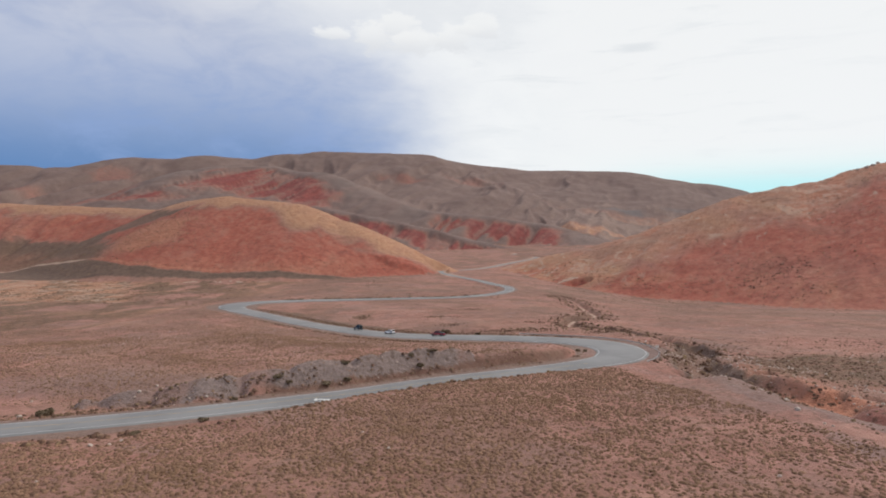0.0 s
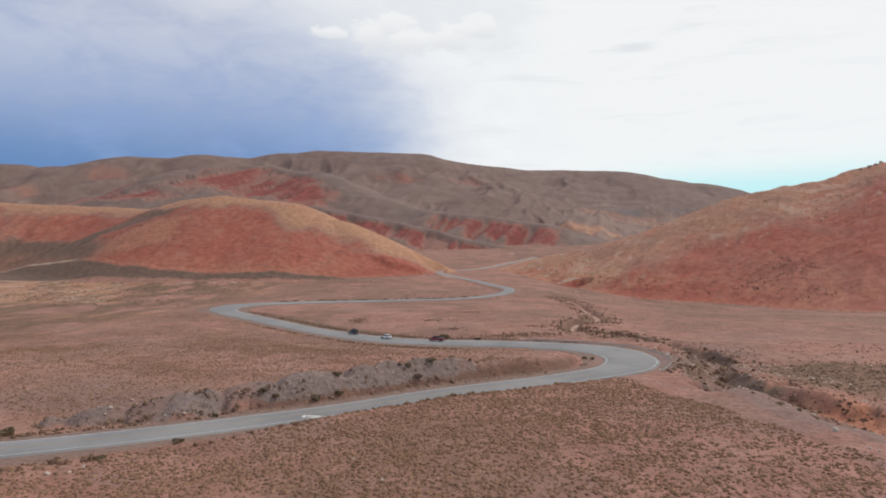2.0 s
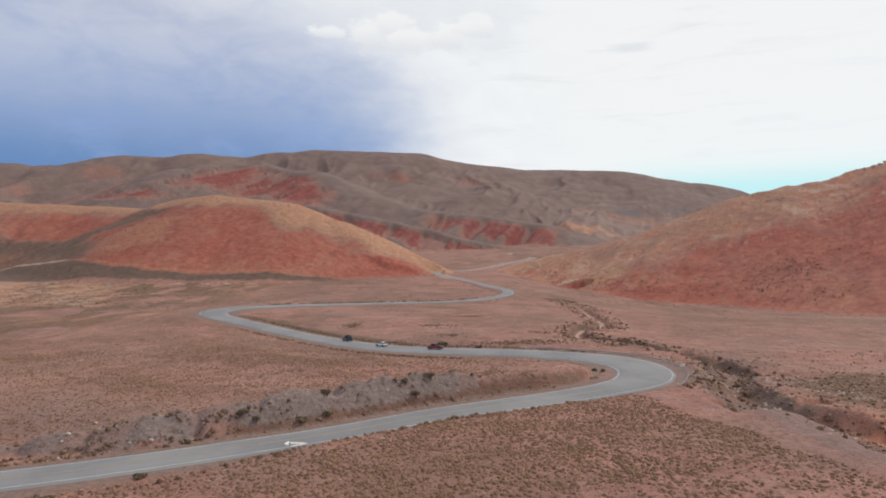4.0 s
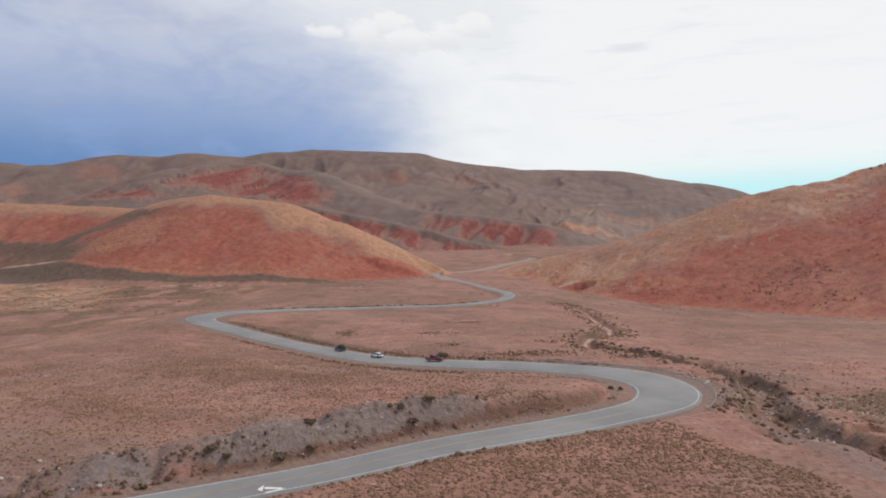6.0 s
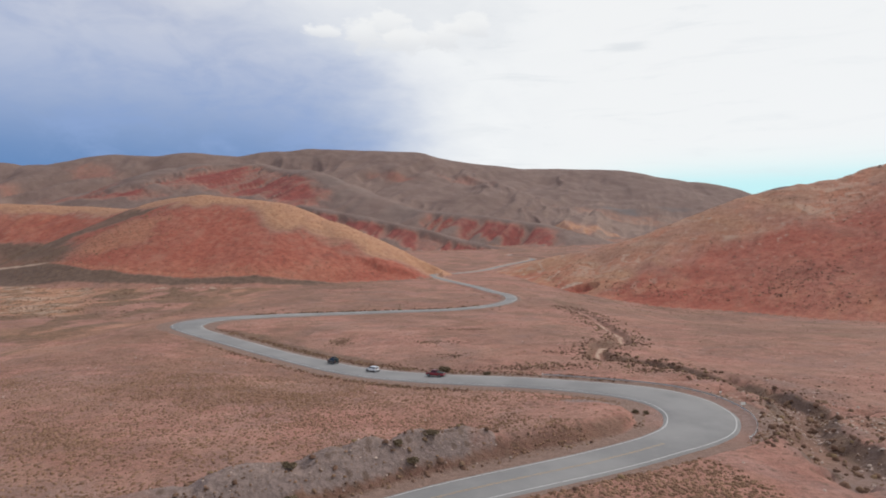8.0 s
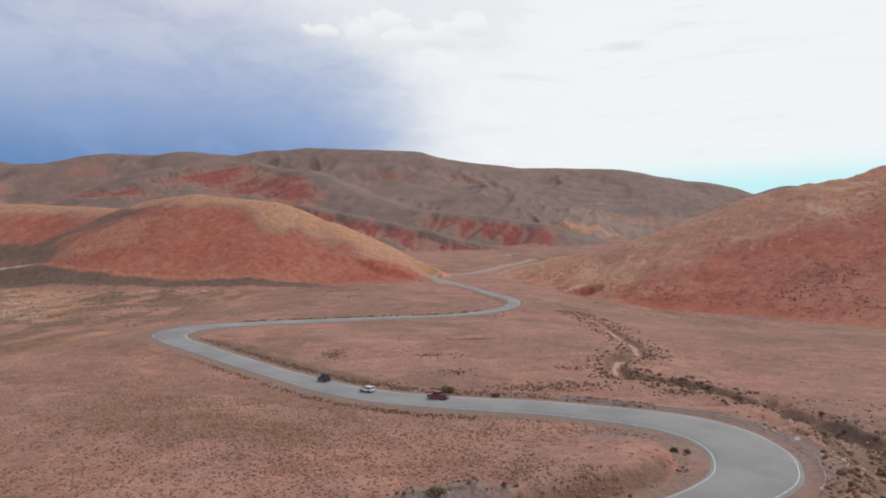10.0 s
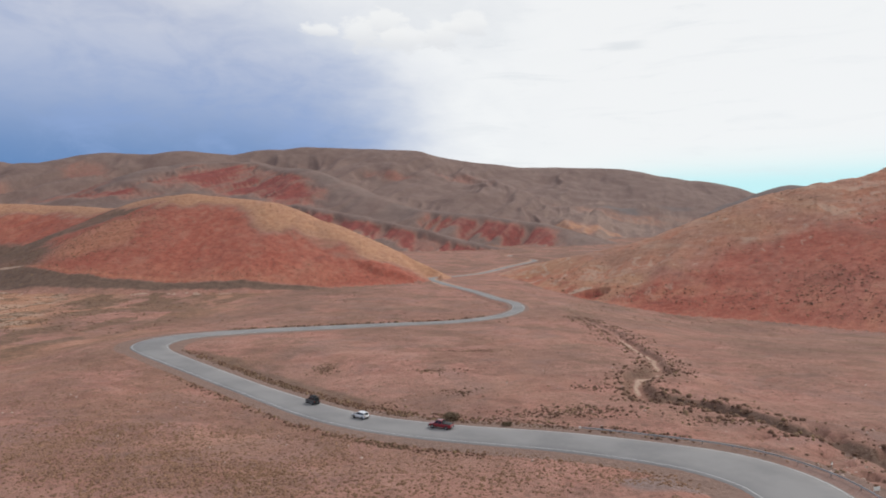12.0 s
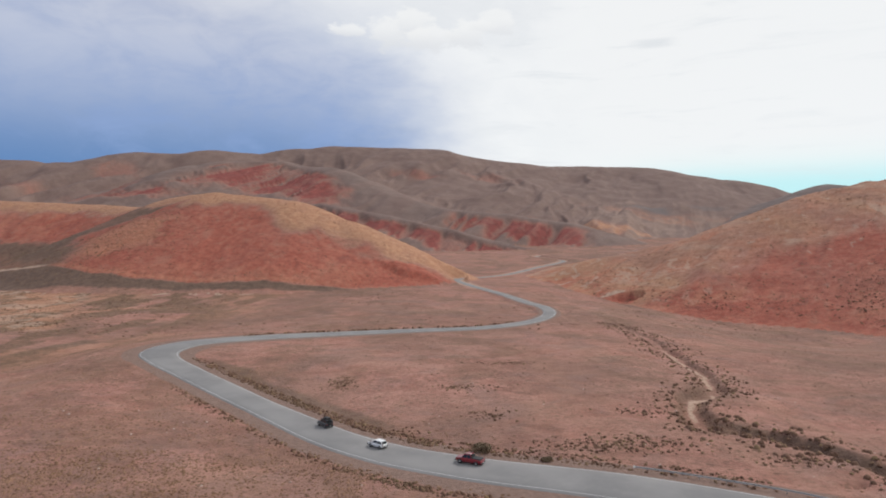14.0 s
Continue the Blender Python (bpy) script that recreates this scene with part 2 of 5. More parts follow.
def open_land(x, y):
    """The valley floor without hills, road or wash."""
    z = 0.0
    for o in (-24, -8, 8, 24):
        z = z + np.interp(y + o, LEVEL_Y, LEVEL_Z) / 4
    z = z - 3.4 * step(x, 56, 100) * step(y, 420, 260)
    z = z - 11.0 * step(x, 60, 190) * step(y, 280, 470) * step(y, 1000, 720)
    z = z - 5.0 * step(x, -60, -170) * step(y, 130, 260) * step(y, 800, 560)
    z = z - 2.2 * step(x, -10, -42) * step(y, 72, 96) * step(y, 135, 120) - 2.5 * step(x, -60, -140) * step(y, 110, 60)
    z = z + 1.2 * (fbm(x / 42, y / 42, 3, 11) - 0.5) * step(y, 2000, 500)
    z = z + 0.45 * (fbm(x / 7, y / 7, 3, 21) - 0.5)
    return z


def drifts(x, y):
    """Broad slanting drifts of thicker and thinner growth, 0 to 1."""
    u, v = 0.86 * x - 0.5 * y, 0.5 * x + 0.86 * y
    return step(0.66 * fbm(u / 46, v / 21, 4, 123) + 0.34 * fbm(x / 13, y / 13, 3, 124), 0.36, 0.64)


def land(x, y):
    """Height of the land and the rock zones at each place."""
    z = open_land(x, y)
    m = (x > -175) & (x < 60) & (y > 195) & (y < 500)
    if m.any():
        d, (rz0, half), run = along(x[m], y[m], ROAD[::4])
        z[m] += (rz0 - 0.25 - z[m]) * step(d - half, 48, 7) * step(run, 445, 475) * step(run, 960, 880)
    # nearer hills
    lz, ll, lr = ridge(x, y, LEFT_CREST, 0.50, 26)
    face = np.clip(ll / 40, 0, 1) * np.clip((lz + 10) / 25, 0, 1)
    cliffs = step(lr, 700, 380)
    lflute = rills(lr / 30 + 1.3 * fbm(x / 60, y / 60, 2, 32), ll / 70, 3, 31)
    lz = lz - face * (2.6 + 10 * cliffs) * (1 - lflute) + 2.2 * (fbm(x / 22, y / 22, 4, 33) - 0.5)
    rz, rl, rr = ridge(x, y, RIGHT_CREST, 0.43, 20)
    face = np.clip(rl / 30, 0, 1) * np.clip((rz + 18) / 25, 0, 1)
    rz = rz - face * 7.5 * (1 - rills((0.81 * x - 0.58 * y) / 46, (0.58 * x + 0.81 * y) / 170, 3, 41)) + 3.0 * (fbm(x / 26, y / 26, 4, 43) - 0.5) * np.clip(rz / 20 + 1, 0, 1)
    rz = rz + 3.2 * (fbm(x / 9, y / 9, 3, 44) - 0.5) * step(rl, 16, 2) * step(rr, 520, 420)
    # distant ranges
    fz, fl, _ = ridge(x, y, FAR_CREST, 0.36, 130)
    face = np.clip(fl / 60, 0, 1)
    warp = fbm(x / 240, y / 240, 3, 53)
    fu, mu, ou = 0.95 * x - 0.3 * y, 0.857 * x - 0.515 * y, 0.92 * x - 0.38 * y  # across the falls of the three ranges
    spur = rills(fu / 300 + 1.1 * warp, fl / 520, 2, 51)
    gully = rills(fu / 88 + 1.6 * warp, fl / 260, 3, 54)
    calm = 1 - 0.65 * step(x, 350, 800)
    fz = fz - calm * face * (92 * (1 - spur) + (58 - 14 * step(x, 0, 400)) * (1 - gully)) + 9 * (fbm(x / 150, y / 150, 3, 52) - 0.5)
    mz, ml, mr = ridge(x, y, MID_CREST, 0.36, 60)
    mgully = rills(mu / 62 + 1.5 * warp, ml / 170, 3, 61)
    mz = mz - np.clip(ml / 40, 0, 1) * (24 * (1 - rills(mu / 190 + warp, ml / 300, 2, 62)) + 26 * (1 - mgully))
    oz, ol, _ = ridge(x, y, LOW_CREST, 0.42, 20)
    ogully = rills(ou / 34 + 0.8 * warp, ol / 90, 3, 64)
    oz = oz - np.clip(ol / 20, 0, 1) * 13 * (1 - ogully)
    dz, _, _ = ridge(x, y, DARK_CREST, 0.4, 60)
    floor = z
    for h, soft in ((fz, 30), (dz, 20), (mz, 16), (oz, 10), (lz, 5), (rz, 4)):
        z = blend_max(h, z, soft)
    top = np.maximum.reduce([fz, dz, mz, oz, lz, rz, floor])
    isl, isr, isf, ism, iso = ((h >= top - 0.01) & (h > floor) for h in (lz, rz, fz, mz, oz))
    n1, n2, n3 = fbm(x / 60, y / 60, 4, 71), fbm(x / 14, y / 14, 3, 72), fbm(x / 260, y / 260, 4, 73)
    red = np.zeros(x.shape)
    ochre, dark, pale, grey, orange, olive = (np.zeros(x.shape) for _ in range(6))
    # left hill: straw-coloured cap, red flank, brown dip at its left
    cap = step(ll + 22 * (n1 - 0.5) + 14 * (n2 - 0.5), 20, 7)
    cap = np.maximum(cap, step(lr, 780, 860) * step(ll + 40 * (n1 - 0.5) + 14 * (n2 - 0.5) - 0.05 * (lr - 800), 28, 9))
    skirt = step(np.hypot((x + 500) / 95, (y - 860) / 75) + 0.9 * (n1 - 0.5) + 0.5 * (n2 - 0.5), 1.1, 0.6)
    skirt = np.maximum(skirt, 0.8 * step(np.hypot((x + 410) / 50, (y - 890) / 60) + 0.8 * (n1 - 0.5), 1.0, 0.5))
    # gully above the orange flank: its shadow painted on as a dark band
    gully, _, _ = along(x, y, np.array([(-600, 890, 0), (-480, 850, 0), (-415, 862, 0), (-370, 868, 0), (-345, 890, 0)], float))
    skirt = np.maximum(skirt, 0.9 * step(gully + 16 * (n2 - 0.5), 20, 6))
    skirt = np.maximum(skirt, 0.95 * step(lz + 16 * (n2 - 0.5) + 12 * (n1 - 0.5), 40, 27) * step(x + 30 * (n1 - 0.5), -375, -425))
    toe, _, _ = along(x, y, np.array([(-620, 835, 0), (-480, 778, 0), (-415, 752, 0)], float))
    skirt = np.maximum(skirt, 0.75 * step(toe + 26 * (n2 - 0.5), 22, 6))
    warm = step(np.hypot((x + 372) / 72, (y - 785) / 62) + 0.7 * (n1 - 0.5) + 0.6 * (n2 - 0.5), 1.05, 0.6) * (1 - 0.8 * skirt)
    orange = np.where(isl, np.maximum(0.9 * warm, 0.50 * step(lz + 14 * (n2 - 0.5) + 10 * (n1 - 0.5), 26, 4) * step(x, -60, -110)), orange)
    red = np.where(isl, (1 - cap) * (1 - 0.9 * skirt) * np.clip(0.88 + 0.8 * (n1 - 0.4) - 0.35 * warm, 0, 1), red)
    ochre = np.where(isl, cap * (0.92 + 0.5 * (n2 - 0.5)), ochre)
    dark = np.where(isl, 0.8 * skirt * (1 - cap) + 0.15 + 0.35 * step(np.abs(ll - 22 - 14 * (n1 - 0.5)), 6, 1) * step(n2, 0.40, 0.60), dark)
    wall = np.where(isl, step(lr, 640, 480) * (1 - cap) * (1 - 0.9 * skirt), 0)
    # flute grooves darkened and ribs brightened in colour, standing in for relief shade
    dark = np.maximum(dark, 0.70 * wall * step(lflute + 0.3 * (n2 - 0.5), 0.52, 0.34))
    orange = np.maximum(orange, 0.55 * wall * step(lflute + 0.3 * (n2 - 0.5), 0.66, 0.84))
    olive = np.where(isl, 0.55 * skirt * (1 - cap) * step(n2, 0.30, 0.62), olive)
    pale = np.where(isl, 0.16 * warm * step(n2, 0.45, 0.62), pale)
    # right hill: warm tan shoulder, red flank in broad patches
    strata = fbm((x * 0.55 + z) / 30, (y * 0.3 - x * 0.3) / 120, 4, 76)
    body = step(y + 90 * (strata - 0.5) + 60 * (n1 - 0.5) + 25 * (n2 - 0.5) - 0.10 * (x - 260), 668, 590)
    foot = step(rz + 30 * (n1 - 0.5), 2, -12) * step(rr, 850, 700) * step(n2 + n1, 0.80, 1.1)
    red = np.where(isr, np.clip(np.maximum(body * (0.80 + 1.5 * (strata - 0.45)), 0.9 * foot) + 0.15, 0, 1), red)
    ochre = np.where(isr, (1 - 0.6 * body) * (0.74 + 0.8 * (strata - 0.45)), ochre)
    dark = np.where(isr, 0.32 * step(n1, 0.55, 0.38) * (1 - body), dark)
    pale = np.where(isr, step(fbm(x / 6, y / 9, 3, 111) + 0.4 * strata, 0.86, 0.95) * step(rl, 120, 30) * 0.6, pale)
    ledge = step(fbm((rz + 8 * (n1 - 0.5)) / 5, (0.81 * x - 0.58 * y) / 70, 3, 112), 0.56, 0.70) * (1 - 0.7 * body)
    pale = np.where(isr, np.maximum(pale, 0.38 * ledge), pale)
    # bright wash lines straight down the face, and streaks that run with the hill's long slope
    lines = fbm((0.81 * x - 0.58 * y) / 13 + 1.2 * n1, (0.58 * x + 0.81 * y) / 150, 4, 127)
    streak = fbm(rl / 6 + 3 * n2, rr / 90, 4, 113)
    orange = np.where(isr, np.clip(0.45 * step(streak, 0.46, 0.62) * (1 - 0.5 * body) + 0.12 * (1 - body) + 0.25 * step(rz + 10 * (n1 - 0.5), 10, -6), 0, 1), orange)
    orange = np.where(isr, np.clip(orange + 0.26 * step(lines, 0.50, 0.66), 0, 1), orange)
    red = np.where(isr, np.clip(red * 1.12 + 0.25 * body * step(lines, 0.54, 0.38), 0, 1), red)
    olive = np.where(isr, 0.26 * (1 - body) * step(fbm(rl / 9 + 2 * n2, rr / 130, 3, 122), 0.48, 0.66), olive)
    red = np.where(isr, red * (1 - 0.22 * step(rz + 14 * (n1 - 0.5), 24, 6) * step(x + 30 * (n1 - 0.5), 210, 280)), red)
    pale = np.where(isr, np.maximum(pale, 0.55 * step(streak, 0.60, 0.72) * step(n1, 0.40, 0.55) * (1 - 0.6 * body)), pale)
    dark = np.where(isr, np.maximum(dark, 0.45 * step(streak, 0.42, 0.30) * (1 - 0.5 * body)), dark)
    toes = np.maximum(step(np.hypot((x - 138) / 15, (y - 652) / 13) + 0.7 * (n2 - 0.5), 1.1, 0.7), 0.95 * step(np.hypot((x - 184) / 26, (y - 574) / 15) + 0.8 * (n2 - 0.5), 1.1, 0.6))
    rim = step(np.hypot((x - 133) / 17, (y - 668) / 7) + 0.9 * (n2 - 0.5), 1.0, 0.6) * (1 - toes)
    z = np.where(isr, np.maximum(z - 5.5 * step(np.hypot((x - 138) / 16, (y - 648) / 13) + 0.5 * (n2 - 0.5), 1.05, 0.85), floor), z)
    red, orange = np.where(isr, np.maximum(red, toes), red), np.where(isr, orange * (1 - 0.9 * toes), orange)
    pale, dark = np.where(isr, np.maximum(pale * (1 - toes), 0.8 * rim), pale), np.where(isr, dark * (1 - toes), dark)
    # distant ranges: grey-brown with red gullied faces and a tan fan
    def patch(px, py, sx, sy, wild=0.9):
        return step(np.hypot((x - px) / sx, (y - py) / sy) + wild * (n1 - 0.5) + 0.9 * (n3 - 0.5) + 0.4 * (n2 - 0.5), 1.25, 0.35)
    flutes = np.where(isf, gully, np.where(ism, mgully, ogully))
    # red strata bared in gullied cliffs under smooth caps, fading down into fans of grey debris
    lateral = np.where(isf, fu, np.where(ism, mu, ou))
    rib = rills(lateral / 25 + 0.9 * n1, np.where(isf, fl, np.where(ism, ml, ol)) / 120, 2, 80)
    ragged = 46 * (rib - 0.5) + 26 * (n1 - 0.5)
    scar = np.maximum.reduce([0.40 * patch(-1240, 2390, 90, 70), 0.9 * patch(-950, 1930, 170, 60), 0.5 * patch(-1160, 2040, 110, 60), 0.5 * patch(-165, 2587, 120, 40), 0.4 * patch(-1500, 2150, 160, 90), 0.35 * patch(120, 2700, 160, 80), 0.6 * patch(-1090, 2010, 120, 60)])
    great = np.maximum.reduce([patch(-730, 2190, 270, 210), patch(-560, 2090, 200, 180), patch(-430, 1970, 100, 140), patch(-880, 2080, 130, 90)])
    scar = np.maximum(scar, great * np.where(ism, step(ml + 14 * (n1 - 0.5), 5, 15), 1.0) * step(n1 + 0.9 * (rib - 0.5), 0.18, 0.36))
    scar = np.maximum(scar, np.where(ism, step(ml + 8 * (n1 - 0.5), 3, 10) * step(ml + ragged - 0.06 * (mr - 1400), 46, 24) * step(mr + 50 * (n1 - 0.5), 1360, 1410) * step(mr + 40 * (n1 - 0.5), 1740, 1660), 0))
    scar = np.maximum(scar, np.where(iso, step(ol + 8 * (n1 - 0.5), 3, 9) * step(ol + 0.6 * ragged, 46, 26), 0))
    rocky = isf | ism | iso
    z = np.where(rocky, z - 19 * np.minimum(1, 1.4 * scar) * (1 - rib), z)
    # relief shading put into the colour: pinker rib crests, duller gullies between
    pink = scar * step(rib + 0.3 * (n2 - 0.5), 0.70, 0.90)
    scar = np.clip(scar * (0.38 + 0.72 * step(rib + 0.25 * (n2 - 0.5), 0.34, 0.62)), 0, 1)
    fan = np.maximum.reduce([patch(430, 2080, 230, 70, 1.6), 0.45 * patch(760, 2500, 260, 70, 1.8)]) * (0.4 + 0.6 * step(n2, 0.3, 0.6))
    slate = np.maximum(patch(760, 2585, 120, 55), 0.8 * patch(1010, 2650, 100, 45))
    apron = np.where(isf, step(fz + 70 * (n3 - 0.5) + 40 * (n1 - 0.5), 205, 130) * step(x, 250, 450), 0.0)
    red = np.where(rocky, np.maximum(scar * 0.95, 0.16 * step(n3, 0.46, 0.62)), red)
    orange = np.where(rocky, 0.0, orange)
    dark = np.where(rocky, (1 - 0.9 * scar) * (0.90 + 0.10 * step(flutes, 0.75, 0.35)) * (1 - 0.75 * fan), dark)
    ochre = np.where(rocky, fan * 0.8 + 0.10 * step(n3, 0.5, 0.65) + 0.12 * apron * (1 - slate), ochre)
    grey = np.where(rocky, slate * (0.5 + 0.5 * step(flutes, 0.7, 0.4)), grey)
    pale = np.where(rocky, np.maximum(0.30 * pink, 0.34 * np.maximum(patch(800, 2620, 300, 110), apron) * step(rib, 0.42, 0.72) * (1 - slate)), pale)
    lone = (dz >= top - 0.01) & (dz > floor)
    dark, grey = np.where(lone, 1.0, dark), np.where(lone, 0.35, grey)
    distant = np.where(rocky | lone, 1.0, 0.0)
    # valley floor
    flat = ~(isl | isr | isf | ism | iso | lone)
    # dark river bed along the foot of the left hill, its banks, and the rough pale ground before it
    bed_lo = np.interp(x, [-620, -390, -310, -200, -137, -60], [722, 683, 671, 671, 679, 700])
    bed_hi = np.interp(x, [-620, -418, -350, -298, -225, -139, -60], [850, 742, 702, 688, 683, 692, 702])
    wob = 3 * (n2 - 0.5)
    strip = step(y + wob, bed_lo - 2, bed_lo + 1) * step(y + wob, bed_hi + 1, bed_hi - 2) * step(x, -60, -120)
    lip = step(np.abs(y + wob - bed_hi - 4), 5, 1.5) * step(x, -60, -140)
    rug = step(x + 0.45 * (y - 460) + 20 * (n1 - 0.5), -215, -243) * step(y, 432, 462) * step(y, bed_lo, bed_lo - 8)
    rows = fbm(x / 9, y / 15, 4, 119)
    z = z + np.where(isl | isr, 0, 1.8 * rug * (rills(x / 34, y / 16, 3, 120) - 0.5))
    dashes = step(np.abs(y + wob - bed_lo + 9), 6, 2) * step(fbm(x / 11, y / 5, 3, 121), 0.47, 0.58) * step(x, -150, -210)
    salt = step(np.hypot((x + 590) / 90, (y - 868) / 16), 1.1, 0.8)
    plain = step(x, 70, 150) * step(y, 250, 360)
    sand = step(fbm(x / 16, y / 50, 4, 75), 0.50, 0.66) * step(x, -130, -220) * step(y, 350, 450)
    weave = fbm(x / 13, y / 44, 4, 108)
    west = step(x, -70, -190) * step(y, 170, 260)
    scrub = step(np.hypot((x - 112) / 36, (y - 168) / 33) + 0.8 * (n1 - 0.5) + 0.4 * (n2 - 0.5), 1.1, 0.7)
    drift = fbm(x / 15, y / 24, 4, 114)
    grown = drifts(x, y)
    open_y = step(y, 700, 560)
    lea = step(x, 0, -50) * step(y, 145, 175) * step(drift, 0.50, 0.64)
    olive = np.where(flat, np.maximum.reduce([0.95 * scrub, 0.30 * lea * step(y, 420, 330), (0.85 + 0.15 * step(x, -150, -290)) * west * step(y, 200, 285) * step(weave, 0.43, 0.55), 0.62 * step(y, 230, 300) * step(drift, 0.53, 0.66), 0.46 * open_y * step(grown, 0.48, 0.85) * step(x, 40, 5)]), olive)
    dark = np.where(flat, np.maximum.reduce([(0.25 + 0.30 * step(y, 380, 470)) * step(fbm(x / 42, y / 95, 4, 74), 0.46, 0.62), 0.40 * plain + 0.25 * plain * step(n1, 0.45, 0.6), 0.5 * west * step(y, 270, 350) * step(weave, 0.54, 0.66), 0.18 + 0 * x, 0.45 * open_y * step(grown, 0.45, 0.85) * step(y, 150, 190)]), dark)
    olive = olive * (1 - 0.5 * rug * step(rows, 0.48, 0.40)) * (1 - strip)
    dark = np.where(flat, np.maximum(dark * (1 - 0.5 * rug), strip), dark)
    pale = np.where(flat, np.maximum.reduce([0.30 * sand * step(x, -190, -300) * (1 - strip), salt, 0.50 * rug * step(rows, 0.52, 0.60), 0.9 * dashes, 0.15 * west * step(weave, 0.42, 0.34) * (1 - strip), 0.24 * open_y * step(grown, 0.42, 0.12)]), pale)
    ochre = np.where(flat, np.maximum.reduce([0.62 * step(x, -60, -180) * step(n1, 0.28, 0.55), 0.35 * step(weave, 0.5, 0.66), 0.8 * rug]), ochre)
    dark, red, ochre = np.where(isl, np.maximum(dark, strip), dark), red * (1 - strip), ochre * (1 - strip)
    grey = np.where(isl | flat, np.maximum(grey * (1 - strip), 0.22 * strip), grey)
    below = np.where(isl, step(y + wob, bed_lo + 1, bed_lo - 2) * step(x, -40, -100), 0)
    red, orange, dark = red * (1 - below), orange * (1 - below), dark * (1 - 0.6 * below)
    ochre = np.maximum(ochre, 0.4 * below)
    orange = np.maximum(orange * (1 - strip), np.where(isl | flat, 0.75 * lip * step(x, -440, -400), 0))
    pale = np.maximum(pale, np.where(isl | flat, 0.85 * lip * step(x, -400, -440), 0))
    knoll = step(np.hypot((x + 50) / 32, (y - 760) / 14) + 0.8 * (n2 - 0.5), 1.1, 0.7)
    z = z + 5.0 * knoll
    red, ochre, orange = np.maximum(red, knoll), ochre * (1 - knoll), orange * (1 - 0.7 * knoll)
    # spoil heap beside the road
    near = (np.abs(x) < 130) & (y < 260) & (y > 60)
    if near.any():
        hz, hl, hr = ridge(x[near], y[near], HEAP_CREST, 0.56, 1.4)
        tip = hr / 10.5 + 1.1 * grain(hr / 13, 0 * hr, 83) + 0.05 * hl
        hz = hz + 0.4 - 1.25 * np.abs(2 * (tip % 1) - 1) ** 2.2 - np.clip(0.4 + hl / 1.5, 0, 1) * 1.7 * (1 - rills(hr / 8.5, hl / 9, 3, 81)) + 0.9 * (fbm(x[near] / 3.5, y[near] / 3.5, 3, 82) - 0.5)
        m = step(hz - z[near], -0.25, 0.25)
        grey[near] = np.maximum(grey[near], m * (0.55 + 0.6 * step(n2[near], 0.30, 0.55)))
        dark[near], pale[near] = dark[near] * (1 - m), pale[near] * (1 - m)
        z[near] = blend_max(hz, z[near], 0.4)
    mauve = step(np.hypot((x + 62) / 40, (y - 134) / 13) + 0.9 * (n2 - 0.5), 1.15, 0.6)
    grey, dark = np.maximum(grey, 0.42 * mauve), dark * (1 - 0.6 * mauve)
    bare = step(np.hypot((x - 33) / 9, (y - 188) / 6) + 0.8 * (n2 - 0.5), 1.1, 0.6)
    grey = np.maximum(grey, 0.75 * bare)
    # dry wash
    w = (x > 20) & (x < 240) & (y > 30) & (y < 520)
    if w.any():
        wx = x[w] + 5 * (fbm(x[w] / 7, y[w] / 7, 3, 91) - 0.5)
        wy = y[w] + 5 * (fbm(x[w] / 7, y[w] / 7, 3, 92) - 0.5)
        d, (bx,), run = along(wx, wy, np.column_stack([np.array(WASH, float), np.array(WASH, float)[:, :1]]))
        east = step(wx - bx, -0.5, 1.5)
        deep = np.interp(run, [0, 110, 180, 250, 330, 390, 420, 450, 520], [0.4, 0.8, 1.4, 2.0, 2.6, 3.4, 3.6, 3.2, 3.0])
        width = np.interp(run, [0, 120, 260, 330, 390, 430, 520], [2.0, 2.6, 3.4, 4.0, 5.5, 7.0, 8.0])
        z[w] -= deep * step(d, width * 1.45, width * 0.5)
        # broken ground round it: gravel mounds, hollows and bars
        zone_w = step(d, 34, 10) * step(run, 285, 330) * step(x[w], 50, 58)
        lumps = rills((x[w] + 0.4 * y[w]) / 19, (y[w] - 0.4 * x[w]) / 12, 3, 93)
        z[w] += zone_w * (0.7 * step(lumps, 0.55, 0.85) - 2.2 * step(lumps, 0.46, 0.32)) * step(d, width * 0.7, width * 1.3)
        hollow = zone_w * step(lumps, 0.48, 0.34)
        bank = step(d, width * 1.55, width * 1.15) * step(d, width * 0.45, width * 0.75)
        bed = step(d, 1.0, 0.4) * step(run, 300, 270) * step(run, 120, 190) * step(n2[w], 0.25, 0.42)
        pale[w] = np.maximum(pale[w], 0.9 * bed)
        south = step(y[w], 146, 136)
        # shade of banks and hollows painted dark, plus brown ground beside the bed
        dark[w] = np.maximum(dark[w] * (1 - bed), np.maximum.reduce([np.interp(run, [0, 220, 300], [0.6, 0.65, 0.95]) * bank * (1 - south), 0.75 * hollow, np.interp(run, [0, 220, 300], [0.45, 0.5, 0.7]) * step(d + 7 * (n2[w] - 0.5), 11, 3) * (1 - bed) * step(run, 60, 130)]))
        grey[w] = np.maximum(grey[w], 0.40 * zone_w * step(lumps + 0.4 * (n2[w] - 0.5), 0.56, 0.74))
        # red and orange earth bared in the far bank
        scarp = east * south * step(d, width * 1.7, width * 1.3) * step(d, width * 0.25, width * 0.6)
        red[w] = np.maximum(red[w], 0.85 * scarp * step(y[w] + 5 * (n2[w] - 0.5), 122, 112))
        orange[w] = np.maximum(orange[w], scarp * step(y[w] + 5 * (n2[w] - 0.5), 112, 122))
        dark[w] = dark[w] * (1 - 0.8 * scarp)
